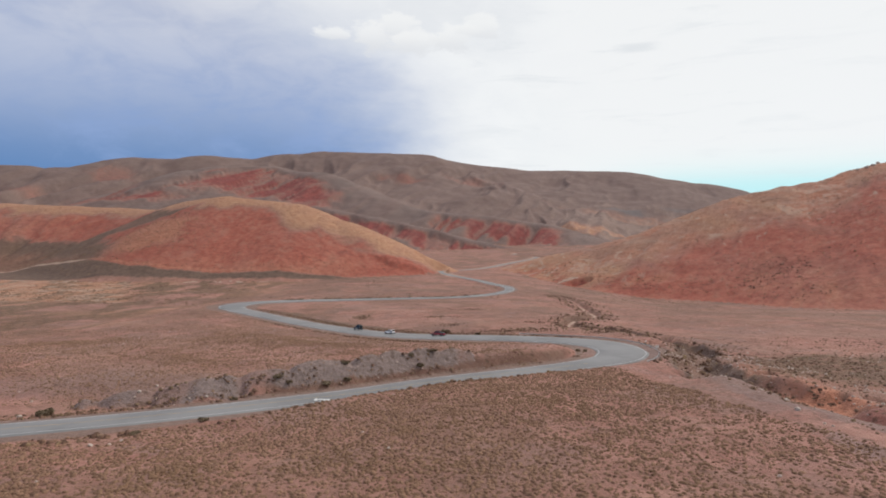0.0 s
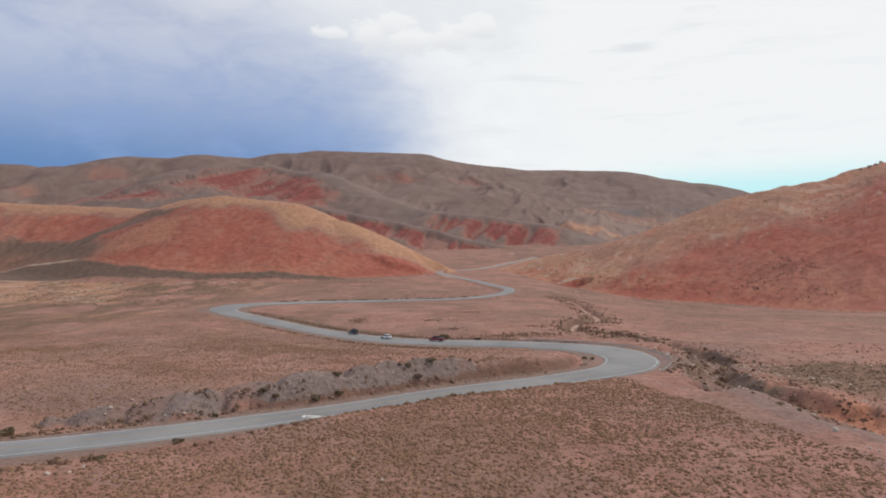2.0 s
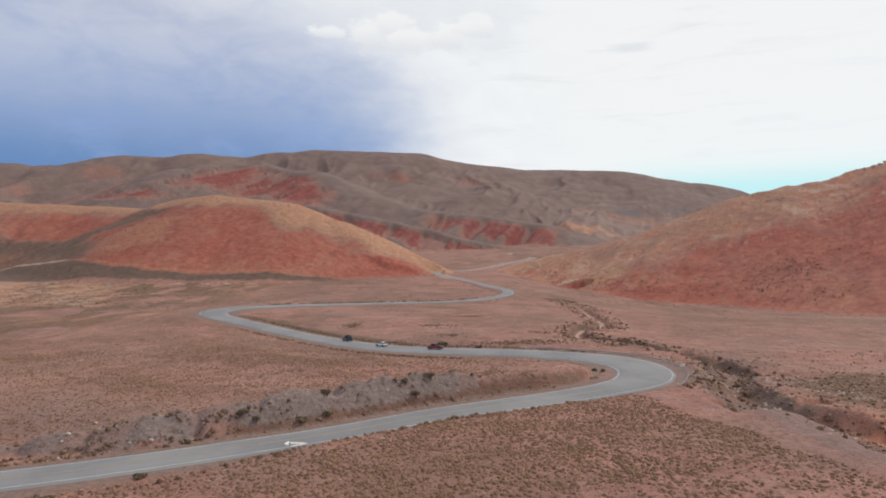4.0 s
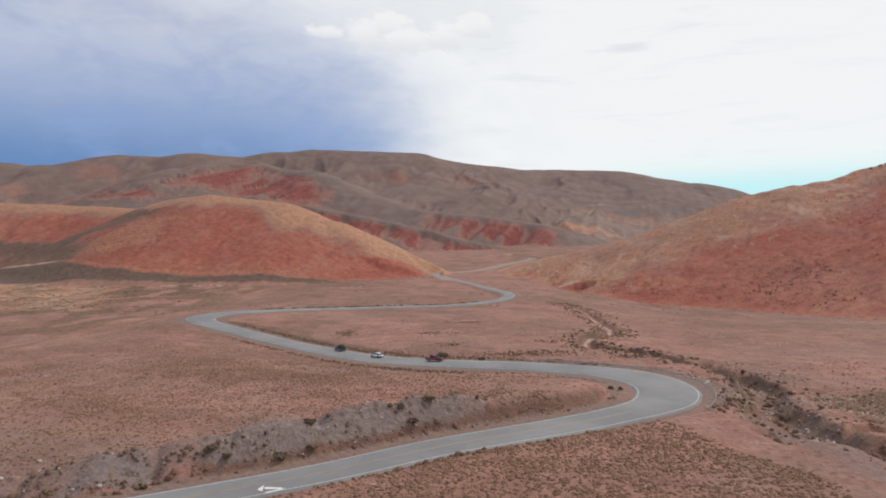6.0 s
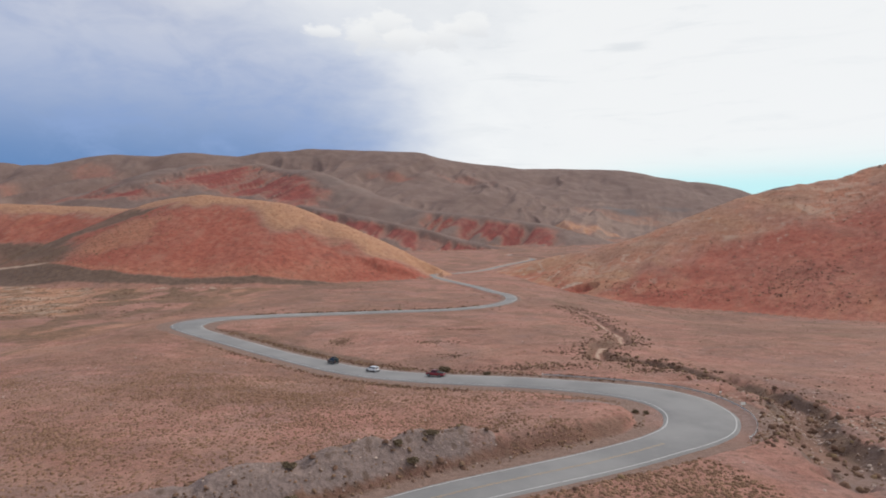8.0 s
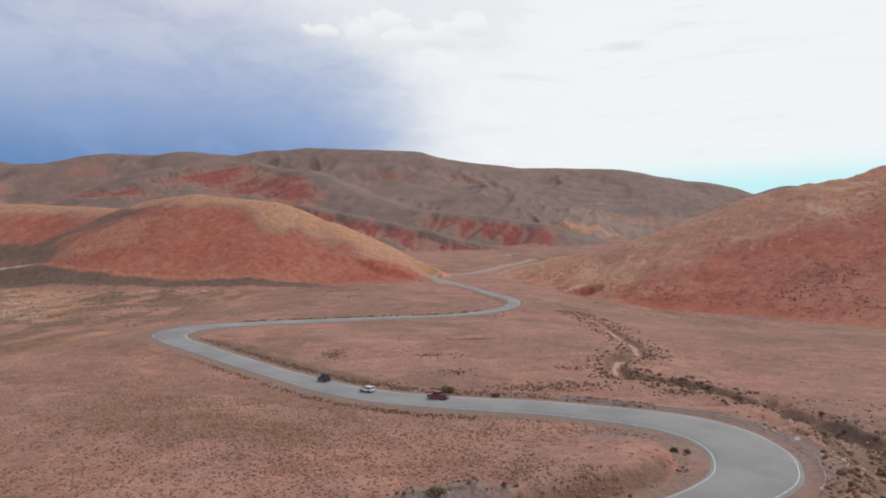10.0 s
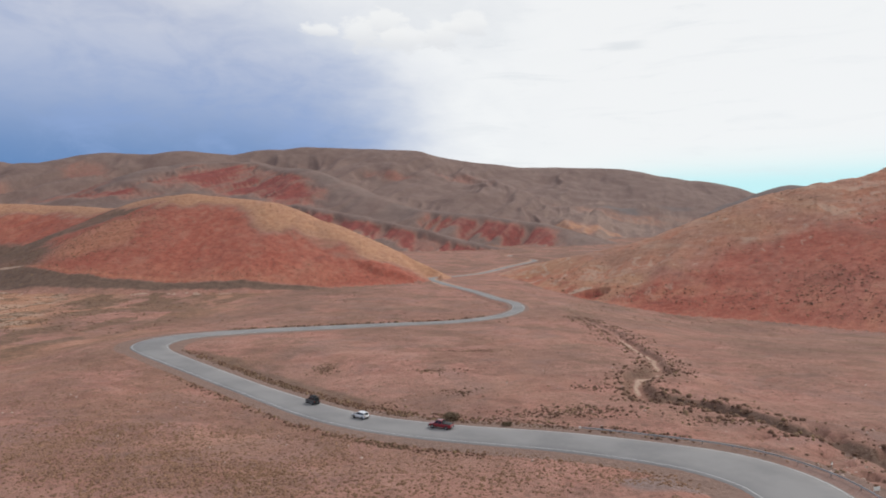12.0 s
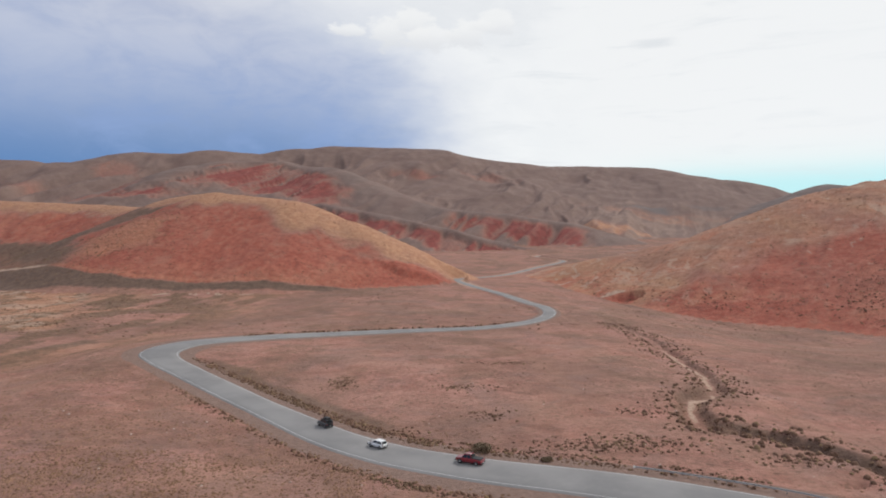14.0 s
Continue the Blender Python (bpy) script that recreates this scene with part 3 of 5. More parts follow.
        orange[w] = np.maximum(orange[w], 0.45 * zone_w * east * step(np.hypot((x[w] - 84) / 12, (y[w] - 150) / 22) + 0.7 * (n2[w] - 0.5), 1.15, 0.6))
        # old track worn smooth down from the bend
        t, _, _ = along(wx, wy, np.array([(42, 153, 0), (47, 139, 0), (52, 123, 0), (54.5, 108, 0), (59, 91, 0), (70, 66, 0)], float))
        track = step(t, 3.6, 2.2)
        gravel = step(x[w] + 4 * (n2[w] - 0.5), 50, 56) * step(x[w] + 6 * (n2[w] - 0.5), 76, 66) * step(y[w], 165, 150)
        grey[w] = np.maximum(grey[w], 0.52 * gravel)
        pale[w] = np.maximum(pale[w], 0.16 * track)
        dark[w], grey[w] = dark[w] * (1 - track), grey[w] * (1 - track) + 0.25 * track
        red[w], ochre[w] = red[w] * (1 - track), ochre[w] * (1 - track)
    # road bed, cuttings and fill
    dirt = np.zeros(x.shape)
    b = (x > -345) & (x < 580) & (y > 40) & (y < 1510)
    if b.any():
        d, (rz2, half), road_at = along(x[b], y[b], ROAD[::2])
        edge = d - half
        shelf = 2.9 + 1.2 * (half - 3.75)
        lo = rz2 - 0.22 - np.maximum(edge - shelf, 0) * 0.45
        hi = rz2 - 0.22 + np.maximum(edge - shelf, 0) * 0.95
        inner = step(y[b] - np.interp(x[b], [-45, -22.5, 0, 24, 38], [111, 123, 138.3, 151.8, 161]), 0, 2) * step(x[b], -42, -30) * step(x[b], 40, 30) * step(y[b], 196, 184)
        z[b] = z[b] + inner * 1.7 * step(edge, shelf - 0.5, shelf + 1.2) * step(edge, shelf + 5 + 20 * step(x[b], 4, 14), shelf + 3)
        cut = step(z[b] - hi, 0.05, 0.5) * step(edge + 2.0 * (n2[b] - 0.5), shelf + 1.9, shelf + 0.9)
        zb = np.clip(z[b], lo, hi)
        zb = np.where(edge < 1.0, rz2 - 0.22, zb)
        z[b] = np.where(edge < 30, zb, z[b])
        dirt[b] = step(edge + 1.5 * (n2[b] - 0.5), 0.8 + shelf, shelf - 0.6)
        gravelly = step(road_at, 385, 410) * step(road_at, 545, 500) * step(edge + 1.5 * (n2[b] - 0.5), 4.6, 3.4) * step(x[b] - 0.9 * (y[b] - 182), 34, 46)
        far_verge = step(road_at, 1060, 1130) * step(edge + 2 * (n2[b] - 0.5), 6.5, 3.5)
        red[b] = np.maximum.reduce([red[b] * (1 - dirt[b]), 0.32 * cut * (1 - dirt[b]), 0.42 * inner * step(np.abs(edge - shelf - 1.2), 2.0, 0.9)])
        bare_pink = inner * step(edge, shelf + 2, shelf + 4) * step(edge + 6 * (n2[b] - 0.5), 20, 12)
        grey[b] = grey[b] * (1 - dirt[b]) * (1 - 0.8 * cut)
        dark[b], orange[b], olive[b] = dark[b] * (1 - dirt[b]), orange[b] * (1 - dirt[b]), olive[b] * (1 - dirt[b])
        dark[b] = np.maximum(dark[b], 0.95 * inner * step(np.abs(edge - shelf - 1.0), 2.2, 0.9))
        belt = step(road_at, 500, 530) * step(road_at, 655, 620) * step(edge + 4 * (n2[b] - 0.5), 3.0, 4.5) * step(edge + 9 * (n2[b] - 0.5), 16, 9) * step(0.75 * x[b] + 0.66 * y[b], 0.75 * -30 + 0.66 * 247 - 3, 0.75 * -30 + 0.66 * 247 + 3)
        dark[b] = np.maximum(dark[b], 0.88 * belt)
        olive[b] = np.maximum(olive[b], 0.8 * step(road_at, 505, 530) * step(road_at, 670, 645) * step(edge, 1.8, 2.6) * step(edge + 2 * (n2[b] - 0.5), 6.0, 4.0))
        pale[b] = np.maximum.reduce([pale[b] * (1 - dirt[b]), 0.22 * bare_pink, 0.55 * far_verge])
        dirt[b] = dirt[b] * (1 - 0.75 * gravelly) * (1 - far_verge)
        grey[b] = np.maximum(grey[b], 0.6 * gravelly)
    return z, dict(red=red, ochre=ochre, dark=dark, pale=pale, grey=grey, orange=orange, olive=olive, dirt=dirt, distant=distant)


# ---- materials ----
def material(name, build):
    m = bpy.data.materials.new(name)
    m.use_nodes = True
    k = Nodes(m.node_tree)
    out = k.add("ShaderNodeOutputMaterial")
    b = k.add("ShaderNodeBsdfPrincipled")
    k.link(b.outputs[0], out.inputs[0])
    build(k, b)
    return m


def bump(k, b, height, strength, distance):
    n = k.add("ShaderNodeBump")
    n.inputs["Strength"].default_value, n.inputs["Distance"].default_value = strength, distance
    k.link(height, n.inputs["Height"])
    k.link(n.outputs[0], b.inputs["Normal"])


def plain(name, colour, rough=0.6, metal=0.0, vary=0.12, size=3.0, coat=0.0):
    def build(k, b):
        co = k.add("ShaderNodeTexCoord").outputs["Object"]
        n = k.noise(co, size, 5)
        dim = tuple(c * (1 - vary) for c in colour)
        lit = tuple(min(1, c * (1 + vary)) for c in colour)
        k.link(k.mix(n, dim, lit), b.inputs["Base Color"])
        b.inputs["Roughness"].default_value, b.inputs["Metallic"].default_value = rough, metal
        b.inputs["Coat Weight"].default_value = coat
    return material(name, build)


def land_nodes(k, b):
    pos = k.add("ShaderNodeNewGeometry").outputs["Position"]

    def zone(n):
        a = k.add("ShaderNodeAttribute")
        a.attribute_name = n
        return a.outputs["Fac"]

    big, mid = k.noise(pos, 0.018, 6, 0.6), k.noise(pos, 0.16, 6, 0.62)
    fine, grit = k.noise(pos, 1.1, 5, 0.65), k.noise(pos, 5.0, 4, 0.7)
    base = k.mix(k.ramp(mid, 0.35, 0.65), (0.328, 0.154, 0.119), (0.440, 0.222, 0.173))
    base = k.mix(k.ramp(big, 0.40, 0.60, 0, 0.55), base, (0.235, 0.140, 0.105))
    base = k.mix(k.ramp(k.noise(pos, 0.05, 5, 0.65, 1.0), 0.50, 0.68, 0, 0.7), base, (0.425, 0.232, 0.180))
    base = k.mix(k.ramp(k.noise(pos, 0.028, 5, 0.6, 1.4), 0.50, 0.64, 0, 0.55), base, (0.275, 0.168, 0.145))
    # brown litter and gravel mottling at a stride's scale
    litter = k.math("MULTIPLY", k.ramp(k.noise(pos, 0.75, 5, 0.7, 0.6), 0.46, 0.60), k.ramp(k.noise(pos, 0.045, 4), 0.30, 0.58))
    base = k.mix(k.math("MULTIPLY", litter, 0.50), base, (0.170, 0.098, 0.072))
    red = k.mix(k.ramp(mid, 0.3, 0.7), (0.320, 0.088, 0.061), (0.430, 0.138, 0.094))
    ochre = k.mix(k.ramp(mid, 0.3, 0.7), (0.40, 0.195, 0.116), (0.49, 0.270, 0.163))
    dark = k.mix(k.ramp(mid, 0.3, 0.7), (0.125, 0.080, 0.060), (0.185, 0.120, 0.088))
    pale = k.mix(k.ramp(fine, 0.3, 0.7), (0.40, 0.27, 0.20), (0.52, 0.38, 0.29))
    grey = k.mix(k.ramp(fine, 0.3, 0.7), (0.185, 0.136, 0.122), (0.272, 0.201, 0.180))
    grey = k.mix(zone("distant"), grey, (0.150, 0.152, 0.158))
    dirt = k.mix(k.ramp(fine, 0.3, 0.7), (0.205, 0.135, 0.110), (0.270, 0.180, 0.145))
    crag = k.noise(k.scaled(pos, (1, 1, 0.35)), 0.055, 6, 0.7, 0.8)
    knob = k.noise(k.scaled(pos, (1, 1, 0.5)), 0.30, 5, 0.75, 0.5)
    deep = k.mix(k.ramp(crag, 0.35, 0.65), (0.190, 0.053, 0.049), (0.290, 0.080, 0.068))
    red = k.mix(k.ramp(crag, 0.50, 0.68, 0, 0.60), red, (0.43, 0.205, 0.145))
    red = k.mix(k.ramp(crag, 0.45, 0.32, 0, 0.55), red, (0.205, 0.072, 0.056))
    red = k.mix(k.ramp(knob, 0.50, 0.36, 0, 0.42), red, (0.175, 0.080, 0.060))
    deep = k.mix(k.ramp(knob, 0.54, 0.70, 0, 0.35), deep, (0.37, 0.165, 0.135))
    deep = k.mix(k.ramp(knob, 0.46, 0.34, 0, 0.50), deep, (0.135, 0.070, 0.066))
    red = k.mix(zone("distant"), red, deep)
    ochre = k.mix(k.ramp(knob, 0.48, 0.34, 0, 0.60), ochre, (0.185, 0.105, 0.066))
    ochre = k.mix(k.ramp(knob, 0.54, 0.68, 0, 0.60), ochre, (0.47, 0.29, 0.175))
    orange = k.mix(k.ramp(mid, 0.3, 0.7), (0.40, 0.150, 0.090), (0.52, 0.235, 0.150))
    orange = k.mix(k.ramp(knob, 0.46, 0.34, 0, 0.65), orange, (0.20, 0.095, 0.062))
    olive = k.mix(k.ramp(fine, 0.35, 0.65), (0.100, 0.068, 0.042), (0.178, 0.112, 0.071))
    # distant rock, toned paler and greyer so that its colour holds the haze
    rock = k.mix(k.ramp(big, 0.35, 0.65), (0.166, 0.117, 0.104), (0.226, 0.160, 0.139))
    rock = k.mix(k.ramp(crag, 0.48, 0.70, 0, 0.35), rock, (0.215, 0.158, 0.140))
    rock = k.mix(k.ramp(crag, 0.46, 0.32, 0, 0.40), rock, (0.108, 0.094, 0.082))
    dark = k.mix(zone("distant"), dark, rock)
    c = base
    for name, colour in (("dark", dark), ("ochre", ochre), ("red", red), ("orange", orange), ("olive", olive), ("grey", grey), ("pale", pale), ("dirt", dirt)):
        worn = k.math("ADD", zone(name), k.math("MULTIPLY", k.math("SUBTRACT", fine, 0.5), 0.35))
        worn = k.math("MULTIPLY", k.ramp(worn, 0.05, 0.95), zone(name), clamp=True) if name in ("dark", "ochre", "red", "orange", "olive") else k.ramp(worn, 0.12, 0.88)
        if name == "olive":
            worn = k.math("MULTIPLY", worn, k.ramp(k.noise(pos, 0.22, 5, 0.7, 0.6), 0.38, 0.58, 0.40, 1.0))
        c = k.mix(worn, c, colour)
    # stones and tiny plants too small to stand as pieces
    cell = k.add("ShaderNodeTexVoronoi")
    cell.inputs["Scale"].default_value = 0.42
    k.link(k.scaled(pos, (1, 1, 0.5)), cell.inputs["Vector"])
    spot = k.ramp(k.math("ADD", cell.outputs["Distance"], k.math("MULTIPLY", fine, 0.25)), 0.42, 0.27)
    spot = k.math("MULTIPLY", spot, k.ramp(k.noise(pos, 0.05, 4), 0.30, 0.60))
    spot = k.math("MULTIPLY", spot, k.math("SUBTRACT", 1.0, zone("dirt"), clamp=True))
    c = k.mix(k.math("MULTIPLY", spot, 0.60), c, (0.110, 0.070, 0.047))
    tuft = k.add("ShaderNodeTexVoronoi")
    tuft.inputs["Scale"].default_value = 1.35
    k.link(k.scaled(pos, (1, 1, 0.5)), tuft.inputs["Vector"])
    dot = k.ramp(k.math("ADD", tuft.outputs["Distance"], k.math("MULTIPLY", grit, 0.3)), 0.50, 0.30)
    dot = k.math("MULTIPLY", k.math("MULTIPLY", dot, k.ramp(k.noise(pos, 0.07, 4), 0.32, 0.58)), k.math("SUBTRACT", 1.0, k.math("ADD", zone("dirt"), zone("distant")), clamp=True))
    c = k.mix(k.math("MULTIPLY", dot, 0.50), c, (0.150, 0.092, 0.064))
    c = k.mix(k.ramp(grit, 0.55, 0.75, 0, 0.30), c, (0.38, 0.27, 0.23))
    c = k.mix(k.ramp(grit, 0.45, 0.25, 0, 0.40), c, (0.13, 0.080, 0.060))
    k.link(c, b.inputs["Base Color"])
    b.inputs["Roughness"].default_value = 0.95
    b.inputs["Specular IOR Level"].default_value = 0.15
    h = k.math("ADD", k.math("MULTIPLY", mid, 1.2), k.math("ADD", k.math("MULTIPLY", fine, 0.35), k.math("MULTIPLY", grit, 0.10)))
    bump(k, b, h, 0.8, 1.0)


LAND = material("desert_soil", land_nodes)


def asphalt_nodes(k, b):
    pos = k.add("ShaderNodeNewGeometry").outputs["Position"]
    big, mid, fine = k.noise(pos, 0.06, 5), k.noise(pos, 0.6, 5), k.noise(pos, 9.0, 4)
    c = k.mix(k.ramp(big, 0.35, 0.65), (0.210, 0.204, 0.203), (0.266, 0.257, 0.252))
    c = k.mix(k.ramp(mid, 0.45, 0.75, 0, 0.3), c, (0.290, 0.276, 0.262))
    c = k.mix(k.ramp(fine, 0.35, 0.2, 0, 0.5), c, (0.12, 0.12, 0.12))
    k.link(c, b.inputs["Base Color"])
    b.inputs["Roughness"].default_value = 0.9
    b.inputs["Specular IOR Level"].default_value = 0.3
    bump(k, b, fine, 0.3, 0.02)


ASPHALT = material("worn_asphalt", asphalt_nodes)


def paint_nodes(colour, under):
    def build(k, b):
        pos = k.add("ShaderNodeNewGeometry").outputs["Position"]
        wear = k.ramp(k.noise(pos, 1.2, 6, 0.7), 0.50, 0.72)
        k.link(k.mix(wear, colour, under), b.inputs["Base Color"])
        b.inputs["Roughness"].default_value = 0.7
    return build


WHITE_PAINT = material("white_road_paint", paint_nodes((0.50, 0.495, 0.48), (0.28, 0.275, 0.27)))
FRESH_PAINT = material("fresh_white_road_paint", paint_nodes((0.74, 0.73, 0.69), (0.55, 0.54, 0.52)))
YELLOW_PAINT = material("yellow_road_paint", paint_nodes((0.40, 0.28, 0.16), (0.25, 0.23, 0.205)))


# ---- ground: one sheet to the horizon ----
def ground_sheet():
    centre = (0.0, -40.0)
    az = np.radians(np.concatenate([np.linspace(-180, -38, 44, endpoint=False), np.linspace(-38, 38, AZ_COLUMNS, endpoint=False), np.linspace(38, 180, 44, endpoint=False)]))
    r = np.concatenate([np.linspace(34, 92, 24, endpoint=False), np.exp(np.linspace(np.log(92), np.log(5600), R_ROWS))])
    x = centre[0] + r[:, None] * np.sin(az)[None]
    y = centre[1] + r[:, None] * np.cos(az)[None]
    z, zones = land(x.ravel(), y.ravel())
    nr, na = len(r), len(az)
    verts = np.column_stack([x.ravel(), y.ravel(), z]).astype(np.float32)
    hub = np.array([[centre[0], centre[1], 0.6]], np.float32)
    verts = np.vstack([verts, hub])
    i, j = np.meshgrid(np.arange(nr - 1), np.arange(na), indexing="ij")
    j2 = (j + 1) % na
    quads = np.stack([i * na + j, (i + 1) * na + j, (i + 1) * na + j2, i * na + j2], -1).reshape(-1, 4)
    tri = np.stack([np.full(na, nr * na), (np.arange(na) + 1) % na, np.arange(na)], 1)
    me = bpy.data.meshes.new("ground")
    me.vertices.add(len(verts))
    me.vertices.foreach_set("co", verts.ravel())
    loops = np.concatenate([quads[:, ::-1].ravel(), tri.ravel()]).astype(np.int32)
    me.loops.add(len(loops))
    me.loops.foreach_set("vertex_index", loops)
    sizes = np.concatenate([np.full(len(quads), 4), np.full(len(tri), 3)])
    me.polygons.add(len(sizes))
    me.polygons.foreach_set("loop_start", np.r_[0, np.cumsum(sizes)[:-1]].astype(np.int32))
    me.polygons.foreach_set("use_smooth", np.ones(len(sizes), bool))
    me.update(calc_edges=True)
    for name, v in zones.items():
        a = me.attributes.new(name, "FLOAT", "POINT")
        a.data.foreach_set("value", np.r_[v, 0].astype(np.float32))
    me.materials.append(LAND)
    return tagged(new("ground", me), "stony pinkish-brown desert valley with red and ochre hills", "ground", kind="structure")


AZ_COLUMNS, R_ROWS = 720, 830
ground = ground_sheet()


# ---- road ----
def ribbon(name, run0, run1, offs, mat, lift):
    """A strip along the road between two sets of offsets, with a little thickness."""
    sel = (road_run >= run0) & (road_run <= run1)
    p, z, half = road_xy[sel], road_z[sel], road_half[sel]
    d = np.gradient(road_xy, axis=0)[sel]
    side = np.stack([d[:, 1], -d[:, 0]], 1) / np.linalg.norm(d, axis=1)[:, None]
    cols = offs(half)
    verts, n = [], len(cols)
    for c, (o, dz) in enumerate(cols):
        q = p + side * np.asarray(o)[..., None]
        verts.append(np.column_stack([q, z + dz + lift]))
    verts = np.stack(verts, 1).reshape(-1, 3)
    i, j = np.meshgrid(np.arange(len(p) - 1), np.arange(n - 1), indexing="ij")
    f = np.stack([i * n + j, i * n + j + 1, (i + 1) * n + j + 1, (i + 1) * n + j], -1).reshape(-1, 4)
    me = bpy.data.meshes.new(name)
    me.from_pydata(verts.tolist(), [], f[:, ::-1].tolist())
    me.materials.append(mat)
    me.polygons.foreach_set("use_smooth", np.ones(len(f), bool))
    me.update()
    return new(name, me)


def deck(half):
    return [(-half - 0.5, -0.30 + 0 * half), (-half, 0 * half), (-half * 0.5, 0.03 + 0 * half), (0 * half, 0.05 + 0 * half), (half * 0.5, 0.03 + 0 * half), (half, 0 * half), (half + 0.5, -0.30 + 0 * half)]


road = tagged(ribbon("road", 0, 1e5, deck, ASPHALT, 0.0), "winding two-lane road of pale worn asphalt", "road", kind="structure")


def edge_line(sign, inset=0.36, width=0.17):
    return lambda half: [(sign * (half - inset) - width / 2, 0.012 + 0 * half), (sign * (half - inset) + width / 2, 0.012 + 0 * half)]


def mid_line(off, width=0.11):
    return lambda half: [(off - width / 2 + 0 * half, 0.062 + 0 * half), (off + width / 2 + 0 * half, 0.062 + 0 * half)]


tagged(ribbon("road_edge_line", 0, 1000, edge_line(1), WHITE_PAINT, 0.0), "worn white line along the road edge", "road marking", kind="structure")
tagged(ribbon("road_edge_line", 0, 1000, edge_line(-1), WHITE_PAINT, 0.0), "worn white line along the road edge", "road marking", kind="structure")
for off in (-0.14, 0.14):
    tagged(ribbon("road_centre_line", 0, 388, mid_line(off), YELLOW_PAINT, 0.0), "faded double yellow line along the road's middle", "road marking", kind="structure")


# ---- small helpers for things ----
def thing(name, label, category, group="", at=None):
    ob = new(name)
    if at is not None:
        ob.matrix_world = at
    return tagged(ob, label, category, group)


def part(name, bm, mat, parent, label="", smooth=False):
    """Links a bmesh as one mesh object under a thing or a part."""
    me = bpy.data.meshes.new(name)
    bm.normal_update()
    bm.to_mesh(me)
    bm.free()
    me.materials.append(mat)
    if smooth:
        me.polygons.foreach_set("use_smooth", np.ones(len(me.polygons), bool))
    ob = new(name, me)
    ob.parent = parent
    return tagged(ob, label) if label else ob


def box(cx, cy, cz, sx, sy, sz, edge=0.0, bm=None):
    bm = bm or bmesh.new()
    got = bmesh.ops.create_cube(bm, size=1.0, matrix=Matrix.Translation((cx, cy, cz)) @ Matrix.Diagonal((sx, sy, sz, 1)))
    if edge:
        es = list({e for v in got["verts"] for e in v.link_edges})
        bmesh.ops.bevel(bm, geom=es, offset=edge, segments=2, profile=0.6, affect="EDGES")
    return bm


def loft(rings, close=True):
    """A skin over rings of equal point count, capped at both ends."""
    bm = bmesh.new()
    rows = [[bm.verts.new(p) for p in r] for r in rings]
    n = len(rows[0])
    for a, b in zip(rows[:-1], rows[1:]):
        for i in range(n if close else n - 1):
            bm.faces.new((a[i], a[(i + 1) % n], b[(i + 1) % n], b[i]))
    bm.faces.new(rows[0][::-1])
    bm.faces.new(rows[-1])
    bmesh.ops.recalc_face_normals(bm, faces=bm.faces[:])
    return bm


def hull_ring(x, w, z0, z1):
    """A car body's cross-section: tucked sill, bulging side, rounded shoulder."""
    zs = (z0, z0 + 0.10, z0 + 0.45 * (z1 - z0), z1 - 0.09, z1)
    ws = (0.90 * w, 0.97 * w, w, 0.96 * w, 0.86 * w)
    return [(x, s * a, z) for s, pts in ((1, list(zip(ws, zs))), (-1, list(zip(ws, zs))[::-1])) for a, z in pts]


def wheel(parent, x, y, r, mats):
    bm = bmesh.new()
    bmesh.ops.create_cone(bm, cap_ends=True, segments=20, radius1=r, radius2=r, depth=0.22, matrix=Matrix.Translation((x, y, r)) @ Matrix.Rotation(math.pi / 2, 4, "X"))
    es = [e for e in bm.edges if len(e.link_faces) == 2 and any(len(f.verts) > 4 for f in e.link_faces)]
    bmesh.ops.bevel(bm, geom=es, offset=0.035, segments=2, affect="EDGES")
    tyre = part("wheel", bm, mats["tyre"], parent, "black rubber tyre", True)
    bm = bmesh.new()
    s = 1 if y > 0 else -1
    bmesh.ops.create_cone(bm, cap_ends=True, segments=16, radius1=r * 0.62, radius2=r * 0.50, depth=0.05, matrix=Matrix.Translation((x, y + s * 0.10, r)) @ Matrix.Rotation(-s * math.pi / 2, 4, "X"))
    part("rim", bm, mats["rim"], tyre, "grey alloy rim")


TYRE = plain("tyre_rubber", (0.025, 0.025, 0.026), 0.9)
ALLOY = plain("alloy", (0.42, 0.42, 0.43), 0.4, 0.8)
CAR_GLASS = plain("car_glass", (0.018, 0.022, 0.026), 0.08, 0.0, 0.05)
TRIM = plain("black_trim", (0.03, 0.03, 0.032), 0.65)
LAMP_CLEAR = plain("headlamp", (0.62, 0.64, 0.66), 0.15)
LAMP_RED = plain("tail_lamp", (0.35, 0.015, 0.015), 0.25)
PLATE = plain("plate_grey", (0.55, 0.55, 0.56), 0.5)
RED_PAINT = plain("red_car_paint", (0.235, 0.008, 0.018), 0.28, 0.0, 0.08, 2.0, 0.8)
WHITE_CAR = plain("white_car_paint", (0.80, 0.80, 0.80), 0.30, 0.0, 0.04, 2.0, 0.8)
DARK_CAR = plain("charcoal_car_paint", (0.022, 0.026, 0.030), 0.30, 0.0, 0.10, 2.0, 0.8)


